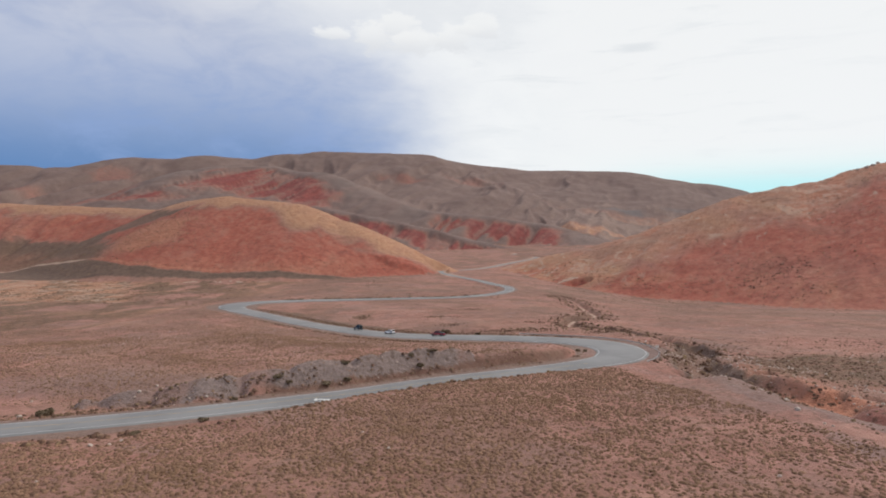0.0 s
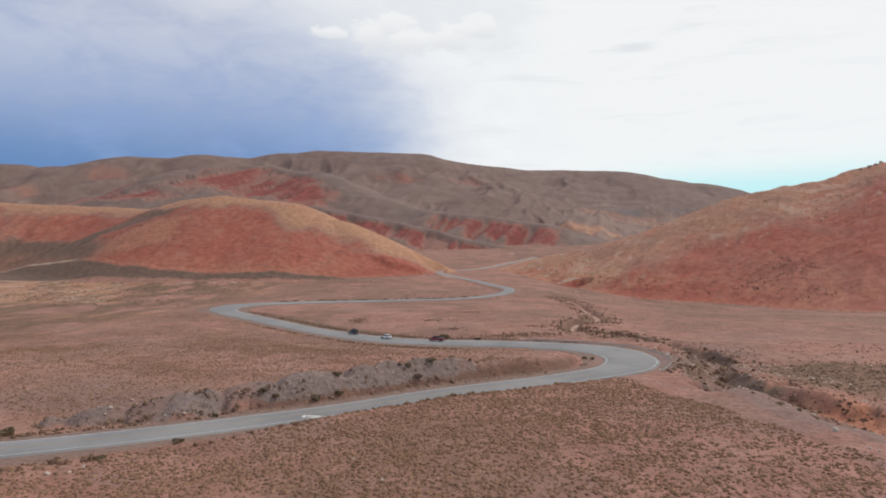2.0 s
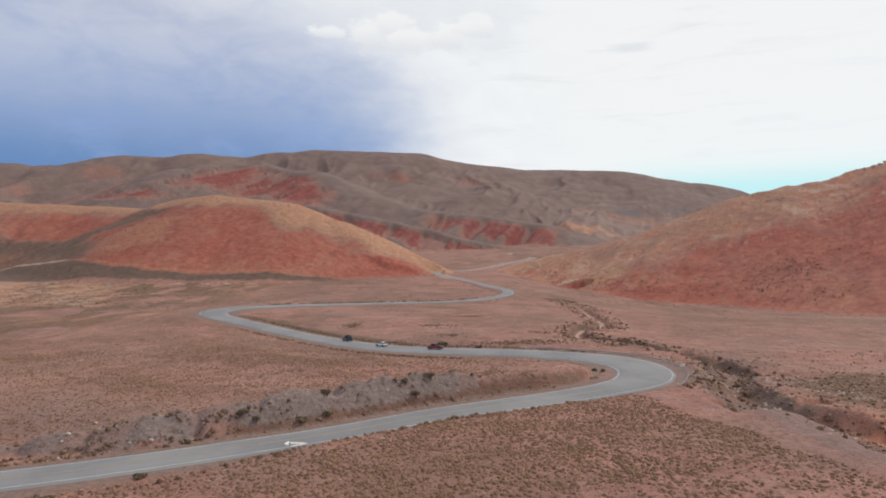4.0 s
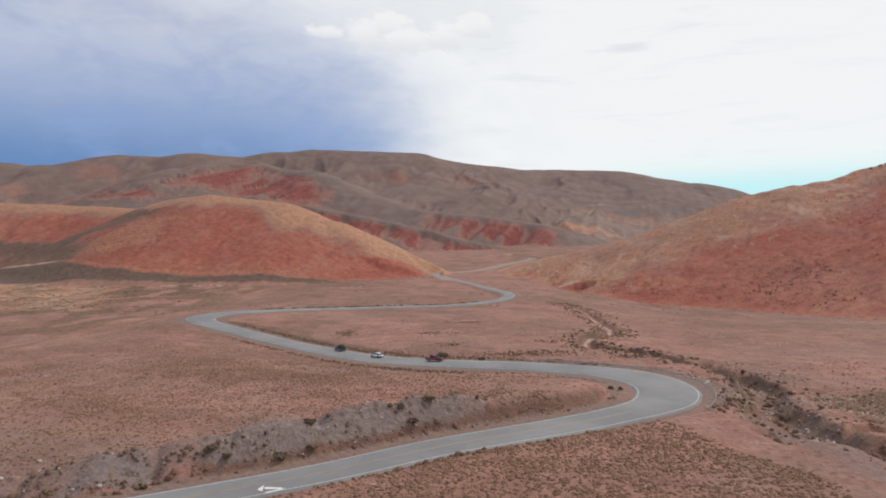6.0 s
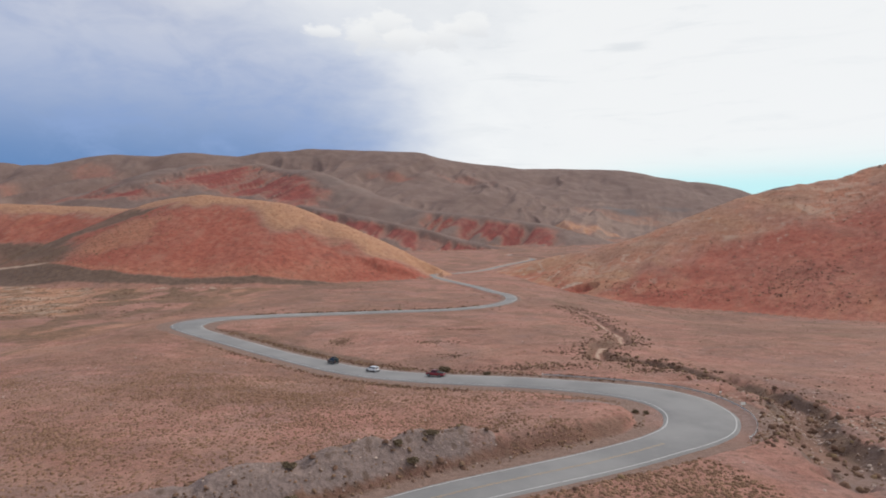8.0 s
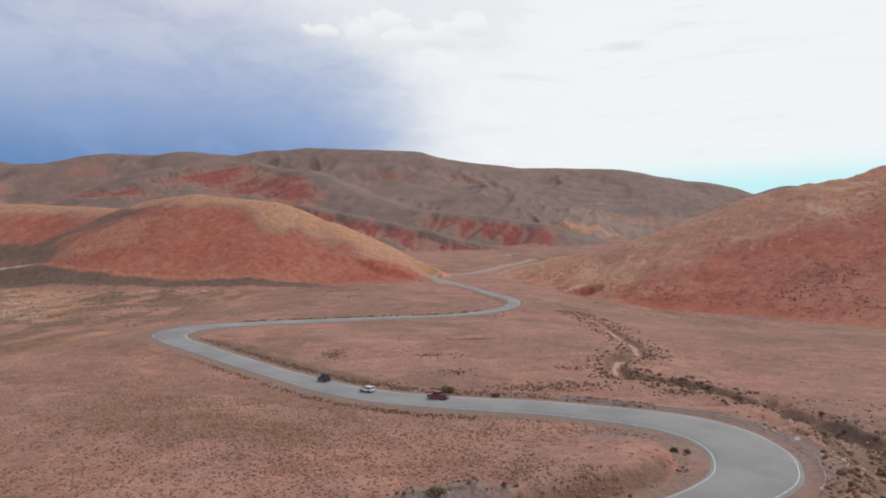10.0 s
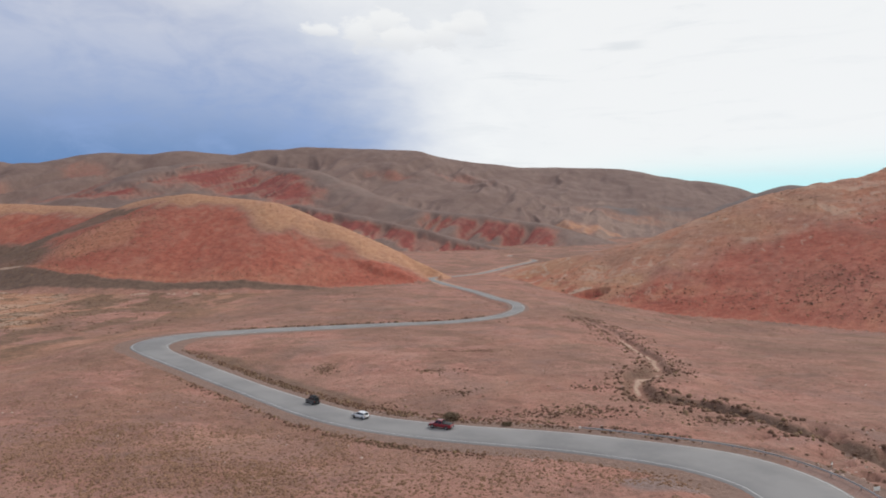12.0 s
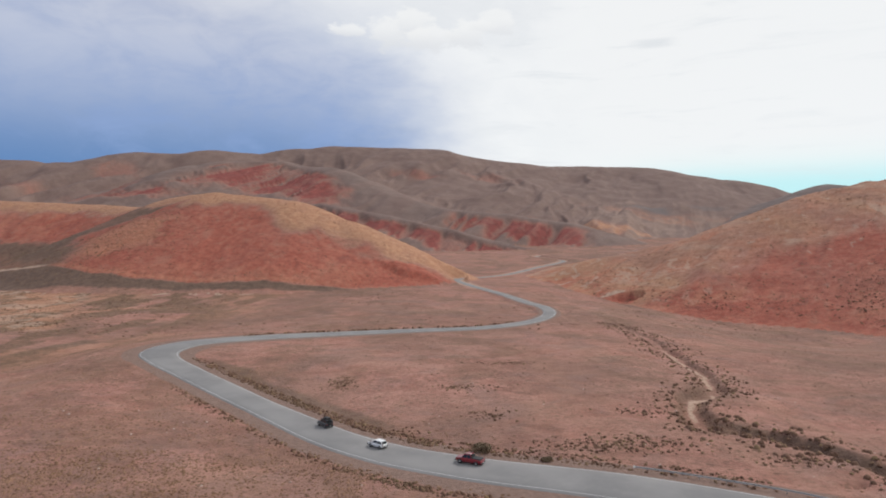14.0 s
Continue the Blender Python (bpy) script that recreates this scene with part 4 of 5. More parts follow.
def vehicle(name, label, category, at, paint, hull, glass, roof, wheels, width, extras):
    """A car from its body stations (x, half width, low, high) and cabin outline."""
    car = thing(name, label, category, at=at)
    mats = dict(tyre=TYRE, rim=ALLOY)
    part("body", loft([hull_ring(*s) for s in hull]), paint, car, smooth=False)
    x0, x1, x2, x3, zb, zt = glass  # rear foot, rear top, front top, front foot, belt, top
    wb, wt = width * 0.90, width * 0.74
    ring = lambda x, w, z: [(x, w, z), (x, -w, z)]
    cab = bmesh.new()
    lo = [cab.verts.new(p) for p in ((x0, wb, zb), (x3, wb, zb), (x3, -wb, zb), (x0, -wb, zb))]
    hi = [cab.verts.new(p) for p in ((x1, wt, zt), (x2, wt, zt), (x2, -wt, zt), (x1, -wt, zt))]
    for i in range(4):
        cab.faces.new((lo[i], lo[(i + 1) % 4], hi[(i + 1) % 4], hi[i]))
    cab.faces.new(hi)
    cab.faces.new(lo[::-1])
    bmesh.ops.recalc_face_normals(cab, faces=cab.faces[:])
    cabin = part("cabin", cab, paint, car)

    def pane(a, b, c, d, inset, tag):
        pts = [Vector(p) for p in (a, b, c, d)]
        mid = sum(pts, Vector()) / 4
        nrm = (pts[1] - pts[0]).cross(pts[3] - pts[0]).normalized()
        if nrm.dot(mid - Vector(((x0 + x3) / 2, 0, zb + 0.2))) < 0:
            nrm = -nrm
        bm = bmesh.new()
        ins = [bm.verts.new(mid + (p - mid) * inset + nrm * 0.012) for p in pts]
        back = [bm.verts.new(mid + (p - mid) * inset - nrm * 0.01) for p in pts]
        bm.faces.new(ins)
        for i in range(4):
            bm.faces.new((ins[i], ins[(i + 1) % 4], back[(i + 1) % 4], back[i]))
        bmesh.ops.recalc_face_normals(bm, faces=bm.faces[:])
        part(tag, bm, CAR_GLASS, cabin, "dark tinted glass")

    def side_pt(f, z_t, s):
        lo_x, hi_x = x0 + f * (x3 - x0), x1 + f * (x2 - x1)
        return (lo_x + (hi_x - lo_x) * z_t, s * (wb + (wt - wb) * z_t), zb + (zt - zb) * z_t)

    for s in (1, -1):
        for f0, f1 in ((0.03, 0.47), (0.50, 0.96)):
            pane(side_pt(f0, 0.08, s), side_pt(f1, 0.08, s), side_pt(f1, 0.88, s), side_pt(f0, 0.88, s), 0.95, "side_window")
    pane((x3, wb, zb), (x3, -wb, zb), (x2, -wt, zt), (x2, wt, zt), 0.88, "windscreen")
    pane((x0, wb, zb), (x0, -wb, zb), (x1, -wt, zt), (x1, wt, zt), 0.84, "rear_window")
    part("roof", box((x1 + x2) / 2, 0, zt + 0.02, x2 - x1 + 0.05, 2 * wt + 0.04, 0.06, 0.02), paint, cabin)
    for x in wheels[:2]:
        for s in (1, -1):
            wheel(car, x, s * (width - 0.10), wheels[2], mats)
            bm = bmesh.new()
            bmesh.ops.create_cone(bm, cap_ends=True, segments=18, radius1=wheels[2] * 1.22, radius2=wheels[2] * 1.22, depth=0.03, matrix=Matrix.Translation((x, s * (width - 0.012), wheels[2] * 1.06)) @ Matrix.Rotation(math.pi / 2, 4, "X"))
            part("wheel_arch", bm, TRIM, car)
    front, rear = hull[-1][0], hull[0][0]
    for s in (1, -1):
        part("headlight", box(front - 0.05, s * width * 0.66, 0.80, 0.16, 0.34, 0.16, 0.03), LAMP_CLEAR, car, "clear headlight")
        part("tail_light", box(rear + 0.04, s * width * 0.80, 0.92, 0.12, 0.16, 0.28, 0.03), LAMP_RED, car, "red tail light")
        part("mirror", box(x3 - 0.12, s * (width + 0.08), zb + 0.08, 0.12, 0.20, 0.15, 0.03), TRIM, car)
    part("front_bumper", box(front - 0.02, 0, 0.52, 0.24, 2 * width * 0.92, 0.24, 0.05), TRIM, car)
    part("rear_bumper", box(rear + 0.02, 0, 0.52, 0.22, 2 * width * 0.92, 0.20, 0.05), TRIM, car)
    part("grille", box(front + 0.01, 0, 0.80, 0.06, width * 0.75, 0.18, 0.02), TRIM, car)
    part("number_plate", box(rear - 0.10, 0, 0.60, 0.02, 0.45, 0.13), PLATE, car)
    for tag, bm, mat, text in extras:
        part(tag, bm, mat, car, text)
    return car


def road_place(run, offset):
    """A pose on the road: heading along it, offset to the right of the way of travel."""
    i = int(np.argmin(np.abs(road_run - run)))
    d = road_xy[min(i + 1, len(road_xy) - 1)] - road_xy[i - 1]
    d = d / np.linalg.norm(d)
    q = road_xy[i] + np.array([d[1], -d[0]]) * offset
    return pose(q[0], q[1], road_z[i] + 0.05 * (1 - min(1, abs(offset) / 3.75)) + 0.005, 0, 0, math.degrees(math.atan2(d[1], d[0])))


def run_near(x, y):
    return float(road_run[int(np.argmin(np.hypot(road_xy[:, 0] - x, road_xy[:, 1] - y)))])


pickup_bits = [
    ("bed_cover", box(-1.62, 0, 1.20, 1.86, 1.55, 0.20, 0.04), TRIM, "black load cover over the bed"),
    ("roll_bar", box(-0.66, 0, 1.42, 0.10, 1.50, 0.50, 0.03), TRIM, "black roll bar behind the cab"),
    ("roof_rail", box(0.30, 0.60, 1.87, 1.2, 0.05, 0.05, 0.01), TRIM, ""),
    ("roof_rail", box(0.30, -0.60, 1.87, 1.2, 0.05, 0.05, 0.01), TRIM, ""),
]
vehicle("pickup_truck", "glossy red double-cab pickup truck with black bed cover", "pickup", road_place(run_near(-1.6, 227), 2.0), RED_PAINT,
        [(-2.66, 0.84, 0.55, 1.06), (-2.58, 0.92, 0.46, 1.12), (-0.8, 0.93, 0.42, 1.13), (0.9, 0.93, 0.42, 1.12), (1.5, 0.92, 0.42, 1.10), (2.45, 0.88, 0.44, 1.00), (2.64, 0.76, 0.52, 0.90)],
        (-0.62, -0.45, 0.72, 1.42, 1.10, 1.80), None, (-1.62, 1.66, 0.38), 0.93, pickup_bits)
vehicle("hatchback", "white compact car with dark windows", "car", road_place(run_near(-20.3, 239), 1.6), WHITE_CAR,
        [(-2.12, 0.78, 0.50, 0.98), (-2.05, 0.87, 0.40, 1.03), (-0.9, 0.89, 0.36, 1.02), (0.8, 0.89, 0.36, 1.00), (1.2, 0.88, 0.36, 0.98), (1.95, 0.82, 0.38, 0.84), (2.14, 0.68, 0.46, 0.72)],
        (-1.98, -1.55, 0.28, 1.18, 0.98, 1.52), None, (-1.30, 1.30, 0.32), 0.89,
        [("spoiler", box(-1.62, 0, 1.53, 0.22, 1.2, 0.05, 0.01), WHITE_CAR, "")])
vehicle("off_road_car", "charcoal boxy off-road car with a loaded roof rack", "car", road_place(run_near(-36, 254.5), 3.3), DARK_CAR,
        [(-2.15, 0.86, 0.55, 1.08), (-2.10, 0.92, 0.48, 1.12), (-0.9, 0.93, 0.46, 1.12), (0.8, 0.93, 0.46, 1.12), (1.05, 0.91, 0.46, 1.10), (2.05, 0.86, 0.48, 1.04), (2.16, 0.80, 0.55, 0.98)],
        (-2.05, -1.95, 0.55, 0.95, 1.10, 1.80), None, (-1.35, 1.38, 0.40), 0.93,
        [("spare_wheel", box(-2.28, 0.1, 1.0, 0.22, 0.68, 0.68, 0.12), TYRE, "spare wheel in a black cover"),
         ("roof_rack", box(-0.7, 0, 1.90, 2.0, 1.25, 0.08, 0.02), TRIM, "black roof rack"),
         ("roof_bag", box(-0.75, 0.02, 2.10, 1.55, 1.05, 0.32, 0.12), TRIM, "black soft bag strapped on the roof rack")])


# ---- painted arrow on the near lane ----
def lane_arrow():
    i = int(np.argmin(np.abs(road_run - run_near(-24.0, 122.3))))
    d = road_xy[i + 1] - road_xy[i - 1]
    yaw = math.degrees(math.atan2(d[1], d[0]))
    bm = bmesh.new()
    # shaft from the edge of the lane to its middle, a broad head, and the stroke along the edge
    for quad in (((1.5, -3.3), (1.3, -2.5), (-0.6, -1.2), (-0.7, -1.95)), ((1.6, -3.4), (1.6, -2.95), (-0.9, -3.0), (-0.9, -3.4))):
        bm.faces.new([bm.verts.new((x, y, 0.045)) for x, y in quad])
    bm.faces.new([bm.verts.new((x, y, 0.049)) for x, y in ((-0.45, -0.55), (-2.1, -0.75), (-1.2, -2.5))])
    bmesh.ops.recalc_face_normals(bm, faces=bm.faces[:])
    for f in bm.faces:
        if f.normal.z < 0:
            f.normal_flip()
    me = bpy.data.meshes.new("road_arrow")
    bm.to_mesh(me)
    bm.free()
    me.materials.append(FRESH_PAINT)
    ob = new("road_arrow", me)
    ob.matrix_world = pose(road_xy[i][0], road_xy[i][1], float(road_z[i]), 0, 0, yaw)
    return tagged(ob, "white arrow painted on the asphalt", "road marking", kind="structure")


lane_arrow()

# ---- guard rail round the hairpin ----
GALV = plain("galvanised_steel", (0.42, 0.42, 0.42), 0.6, 0.3, 0.15, 1.2)
POST = plain("weathered_post", (0.30, 0.29, 0.28), 0.7, 0.3)
SIGN_WHITE = plain("sign_white", (0.78, 0.77, 0.74), 0.6)


def guard_rail(run0, run1, extra):
    rail = thing("guard_rail", "galvanised steel guard rail on short posts round the hairpin", "guard rail")
    at = np.arange(run0, run1, 2.0)
    rows = []
    for r in at:
        i = int(np.argmin(np.abs(road_run - r)))
        d = road_xy[i + 1] - road_xy[i - 1]
        d = d / np.linalg.norm(d)
        side = np.array([d[1], -d[0]])
        q = road_xy[i] + side * (road_half[i] + extra)
        rows.append((q, side, road_z[i] - 0.22))
    prof = ((0.00, 0.46), (0.05, 0.52), (0.00, 0.60), (0.05, 0.68), (0.00, 0.75), (-0.02, 0.75), (0.03, 0.68), (-0.02, 0.60), (0.03, 0.52), (-0.02, 0.46))
    part("beam", loft([[(q[0] - s[0] * u, q[1] - s[1] * u, z + h) for u, h in prof] for q, s, z in rows]), GALV, rail, "pale corrugated steel beam")
    for q, s, z in rows[::2]:
        p = q + s * 0.12
        part("post", box(p[0], p[1], z + 0.30, 0.12, 0.12, 0.90, 0.01), POST, rail)
    for q, s, z in (rows[0], rows[-1]):
        part("end_piece", box(q[0], q[1], z + 0.60, 0.30, 0.30, 0.34, 0.05), SIGN_WHITE, rail, "white flared rail end")
    return rail


guard_rail(run_near(46, 170) - 2, run_near(20, 211.5), 3.1)


def curve_board(x, y, z, yaw, w, h, name, label):
    t = thing(name, label, "road sign", at=pose(x, y, z, 0, 0, yaw))
    for s in (-1, 1):
        part("post", box(s * w * 0.32, 0.05, 0.45, 0.07, 0.07, 1.3, 0.01), POST, t)
    part("panel", box(0, 0, 0.85, w, 0.03, h, 0.01), SIGN_WHITE, t, "white panel, blank from this side")
    return t


def ground_z(x, y):
    return float(land(np.array([float(x)]), np.array([float(y)]))[0][0])


for x, y, yaw, w, h in ((63.6, 186.5, 12, 1.15, 0.6), (63.9, 197.6, 35, 0.6, 0.4)):
    curve_board(x, y, ground_z(x, y) - 0.15, yaw, w, h, "curve_sign", "white curve board on two posts beyond the rail")


# ---- shrubs, tufts and stones ----
def shrub_nodes(k, b):
    rnd = k.add("ShaderNodeNewGeometry").outputs["Random Per Island"]
    pos = k.add("ShaderNodeNewGeometry").outputs["Position"]
    c = k.mix(k.ramp(rnd, 0.1, 0.5), (0.128, 0.071, 0.050), (0.200, 0.115, 0.080))
    c = k.mix(k.ramp(rnd, 0.55, 0.8), c, (0.255, 0.160, 0.105))
    c = k.mix(k.ramp(rnd, 0.86, 0.98), c, (0.27, 0.18, 0.10))
    c = k.mix(k.ramp(k.noise(pos, 0.03, 3), 0.52, 0.72, 0, 0.5), c, (0.135, 0.098, 0.055))
    c = k.mix(k.ramp(k.noise(pos, 6.0, 3), 0.4, 0.65, 0, 0.4), c, (0.085, 0.058, 0.042))
    k.link(c, b.inputs["Base Color"])
    b.inputs["Roughness"].default_value = 1.0
    b.inputs["Specular IOR Level"].default_value = 0.1


SHRUB = material("dry_scrub", shrub_nodes)
def tuft_nodes(k, b):
    geo = k.add("ShaderNodeNewGeometry")
    rnd, pos = geo.outputs["Random Per Island"], geo.outputs["Position"]
    c = k.mix(k.ramp(rnd, 0.0, 1.0), (0.182, 0.105, 0.069), (0.345, 0.202, 0.132))
    c = k.mix(k.ramp(k.noise(pos, 0.05, 4), 0.45, 0.65, 0, 0.5), c, (0.205, 0.122, 0.068))
    c = k.mix(k.ramp(k.noise(pos, 7.0, 3), 0.42, 0.65, 0, 0.4), c, (0.105, 0.062, 0.043))
    k.link(c, b.inputs["Base Color"])
    b.inputs["Roughness"].default_value = 1.0
    b.inputs["Specular IOR Level"].default_value = 0.1


TUFT = material("dry_grass", tuft_nodes)
STONE = plain("pale_stone", (0.46, 0.35, 0.29), 0.9, 0.0, 0.35, 0.4)
LEAF = plain("olive_leaf", (0.205, 0.148, 0.090), 0.9, 0.0, 0.45, 1.5)
TWIG = plain("twig", (0.12, 0.085, 0.06), 0.9)
rng = np.random.default_rng(7)


def clumps(name, x, y, r, squash, mat, label, category, sides=4):
    """Many low, uneven mounds in one mesh."""
    n = len(x)
    z, _ = land(x, y)
    ang = np.linspace(0, 2 * np.pi, sides, endpoint=False)[None] + rng.uniform(0, 6.28, (n, 1))
    ring1 = r[:, None] * rng.uniform(0.75, 1.30, (n, sides))
    ring2 = r[:, None] * rng.uniform(0.45, 0.85, (n, sides))
    tall = (r * squash)[:, None]
    v1 = np.stack([x[:, None] + ring1 * np.cos(ang), y[:, None] + ring1 * np.sin(ang), z[:, None] + tall * rng.uniform(-0.15, 0.25, (n, sides))], -1)
    v2 = np.stack([x[:, None] + ring2 * np.cos(ang + 0.4), y[:, None] + ring2 * np.sin(ang + 0.4), z[:, None] + tall * rng.uniform(0.65, 1.15, (n, sides))], -1)
    v3 = np.stack([x + 0.2 * r * rng.normal(size=n), y + 0.2 * r * rng.normal(size=n), z + tall[:, 0] * rng.uniform(0.8, 1.3, n)], -1)[:, None]
    verts = np.concatenate([v1, v2, v3], 1).reshape(-1, 3).astype(np.float32)
    per, i = 2 * sides + 1, np.arange(sides)
    j = (i + 1) % sides
    tri = np.concatenate([np.stack([i, j, sides + i], 1), np.stack([j, sides + j, sides + i], 1), np.stack([sides + i, sides + j, np.full(sides, 2 * sides)], 1)])
    loops = (tri[None] + (np.arange(n) * per)[:, None, None]).ravel().astype(np.int32)
    me = bpy.data.meshes.new(name)
    me.vertices.add(len(verts))
    me.vertices.foreach_set("co", verts.ravel())
    me.loops.add(len(loops))
    me.loops.foreach_set("vertex_index", loops)
    me.polygons.add(len(loops) // 3)
    me.polygons.foreach_set("loop_start", np.arange(0, len(loops), 3, dtype=np.int32))
    me.update(calc_edges=True)
    me.materials.append(mat)
    return tagged(new(name, me), label, category, kind="stuff")


def off_road(x, y, gap):
    d, (_, half), _ = along(x, y, ROAD[::3])
    return d - half > gap


def scatter(count, x0, x1, y0, y1, keep):
    """Random places in a rectangle that pass keep(x, y) in 0..1, clear of the road."""
    x, y = rng.uniform(x0, x1, count), rng.uniform(y0, y1, count)
    m = rng.uniform(0, 1, count) < keep(x, y)
    x, y = x[m], y[m]
    m = off_road(x, y, 3.3)
    return x[m], y[m]


def sizes(n, lo, hi):
    return lo + (hi - lo) * rng.uniform(0, 1, n) ** 2.2


def in_view(x, y):
    return np.abs(x) < 0.80 * (y + 30)


def cover(x, y):
    """How thick the scrub stands."""
    a = step(fbm(x / 22, y / 22, 3, 101), 0.30, 0.66)
    b = step(fbm(x / 5, y / 5, 2, 102), 0.30, 0.60)
    a = np.maximum(0.35 * a, drifts(x, y))
    heap = ridge(x, y, HEAP_CREST, 0.52, 1.6)[0] > open_land(x, y) + 0.2
    return (0.25 + 0.75 * a) * (0.45 + 0.55 * b) * np.where(heap, 0.10, 1.0) * in_view(x, y)


x, y = scatter(190000, -95, 95, 60, 152, lambda x, y: (0.13 + 0.66 * cover(x, y)) * (0.5 + 0.5 * step(fbm(x / 2.6, y / 2.6, 2, 126), 0.34, 0.62)) * in_view(x, y) * step(y - 0.5 * x, 150, 138) * step(x + 5 * (fbm(x / 7, y / 7, 2, 115) - 0.5) - np.interp(y, [60, 91, 108, 123, 139, 153], [68, 56, 51, 48, 43, 38]), 0.5, -2.0))
clumps("scrub_tufts", x, y, sizes(len(x), 0.11, 0.38), 0.60, TUFT, "dense low dry tufts on stony ground", "shrubs")
x, y = scatter(130000, -150, 60, 118, 235, lambda x, y: cover(x, y) * (0.5 + 0.5 * step(x, -95, -35)) * step(y + 60 * (fbm(x / 18, y / 18, 3, 116) - 0.5) + 0.3 * x, 225, 180) * step(y - 0.5 * x, 128, 142) * (1 - 0.92 * step(np.hypot((x - 30) / 16, (y - 176) / 12) + 0.7 * (fbm(x / 8, y / 8, 2, 117) - 0.5), 1.15, 0.85)))
clumps("scrub_tufts", x, y, sizes(len(x), 0.11, 0.34), 0.55, TUFT, "low dry tufts between the road's bends", "shrubs")
x, y = scatter(150000, -260, 10, 150, 420, lambda x, y: cover(x, y) * 0.5 * step(y, 420, 200) * step(y - 0.5 * x, 150, 190) * (1 - step(x + 0.9 * (y - 230), -20, 40)) )
clumps("scrub_tufts", x, y, sizes(len(x), 0.10, 0.34), 0.5, TUFT, "low dry tufts on the open slope", "shrubs")
x, y = scatter(20000, -130, 260, 220, 470, lambda x, y: 0.22 * cover(x, y) * step(x + 0.9 * (y - 230), -30, 20))
clumps("scrub_tufts", x, y, sizes(len(x), 0.10, 0.38), 0.6, SHRUB, "sparse low tufts on the valley floor", "shrubs")
x, y = scatter(16000, 62, 190, 60, 235, lambda x, y: 0.5 * cover(x, y) + 0.55 * in_view(x, y) * step(np.hypot((x - 114) / 32, (y - 165) / 32), 1.2, 0.6))
clumps("scrub_tufts", x, y, sizes(len(x), 0.12, 0.45), 0.7, SHRUB, "brown scrub beyond the dry wash", "shrubs")


def wash_cover(x, y):
    d, _, run = along(x, y, np.column_stack([np.array(WASH, float), np.zeros(len(WASH))]))
    return step(d, 15, 3) * step(d, 0.8, 2.0) * np.interp(run, [0, 270, 330], [1, 1, 0.30]) * (0.25 + 0.75 * step(fbm(x / 6, y / 6, 2, 103), 0.4, 0.6)) * step(run, 20, 70)


x, y = scatter(22000, 25, 140, 95, 470, wash_cover)
clumps("wash_shrubs", x, y, sizes(len(x), 0.15, 0.65), 0.8, SHRUB, "dark shrubs crowding the dry wash", "shrubs")
x, y = scatter(9000, 46, 110, 120, 262, wash_cover)
clumps("wash_shrubs", x, y, sizes(len(x), 0.18, 0.80), 0.85, SHRUB, "dark shrubs crowding the dry wash", "shrubs")
# clumps on the far side of the plain and on the hills
x, y = scatter(9000, -400, -190, 440, 675, lambda x, y: 0.5 * step(fbm(x / 12, y / 10, 3, 125), 0.46, 0.60) * in_view(x, y))
clumps("scrub_tufts", x, y, sizes(len(x), 0.25, 0.85), 0.6, SHRUB, "dark scrub on the rough pale ground", "shrubs")
x, y = scatter(9000, -420, 330, 430, 700, lambda x, y: 0.6 * step(fbm(x / 40, y / 14, 3, 104), 0.52, 0.66) * in_view(x, y))
clumps("scrub_tufts", x, y, sizes(len(x), 0.25, 0.9), 0.5, SHRUB, "dark scrub in bands across the plain", "shrubs")
x, y = scatter(40000, 120, 620, 470, 780, lambda x, y: (0.05 + 0.13 * step(fbm(x / 45, y / 45, 3, 105), 0.52, 0.68) + 0.24 * step(ridge(x, y, RIGHT_CREST, 0.43, 20)[0], 6, -4)) * (ridge(x, y, RIGHT_CREST, 0.43, 20)[0] > -14))
clumps("hill_shrubs", x, y, sizes(len(x), 0.22, 1.05), 0.6, SHRUB, "dark bushes dotted over the red hillside", "shrubs")
x, y = scatter(5000, 230, 340, 490, 600, lambda x, y: 0.3 * step(np.hypot((x - 285) / 34, (y - 540) / 30) + 1.2 * (fbm(x / 16, y / 16, 3, 109) - 0.5), 1.1, 0.5))
clumps("hill_shrubs", x, y, sizes(len(x), 0.32, 0.95), 0.6, SHRUB, "thicket of dark bushes on the red slope", "shrubs")
x, y = scatter(70000, -760, -60, 690, 1080, lambda x, y: (0.05 + 0.06 * step(fbm(x / 60, y / 60, 3, 106), 0.5, 0.65) + 0.5 * step(np.hypot((x + 372) / 85, (y - 785) / 70), 1.2, 0.7) + 0.16 * step(ridge(x, y, LEFT_CREST, 0.5, 26)[0], 14, 4)) * (ridge(x, y, LEFT_CREST, 0.5, 26)[0] > -6))
clumps("hill_shrubs", x, y, sizes(len(x), 0.25, 1.05), 0.55, SHRUB, "dark bushes dotted over the red hillside", "shrubs")


def verge(run0, run1, side, near, far, count, lo, hi, label):
    """A broken row of brush beside the road."""
    r = rng.uniform(run0, run1, count)
    i = np.clip(np.searchsorted(road_run, r), 1, len(road_run) - 2)
    d = road_xy[i + 1] - road_xy[i - 1]
    d = d / np.linalg.norm(d, axis=1)[:, None]
    o = side * (road_half[i] + rng.uniform(near, far, count) ** 1.0)
    q = road_xy[i] + np.stack([d[:, 1], -d[:, 0]], 1) * o[:, None] + d * rng.uniform(-1.1, 1.1, (count, 1))
    m = rng.uniform(0, 1, count) < 0.2 + 0.8 * step(fbm(q[:, 0] / 6, q[:, 1] / 6, 2, 107), 0.42, 0.6)
    q = q[m]
    clumps("verge_brush", q[:, 0], q[:, 1], sizes(len(q), lo, hi), 0.8, SHRUB, label, "shrubs")


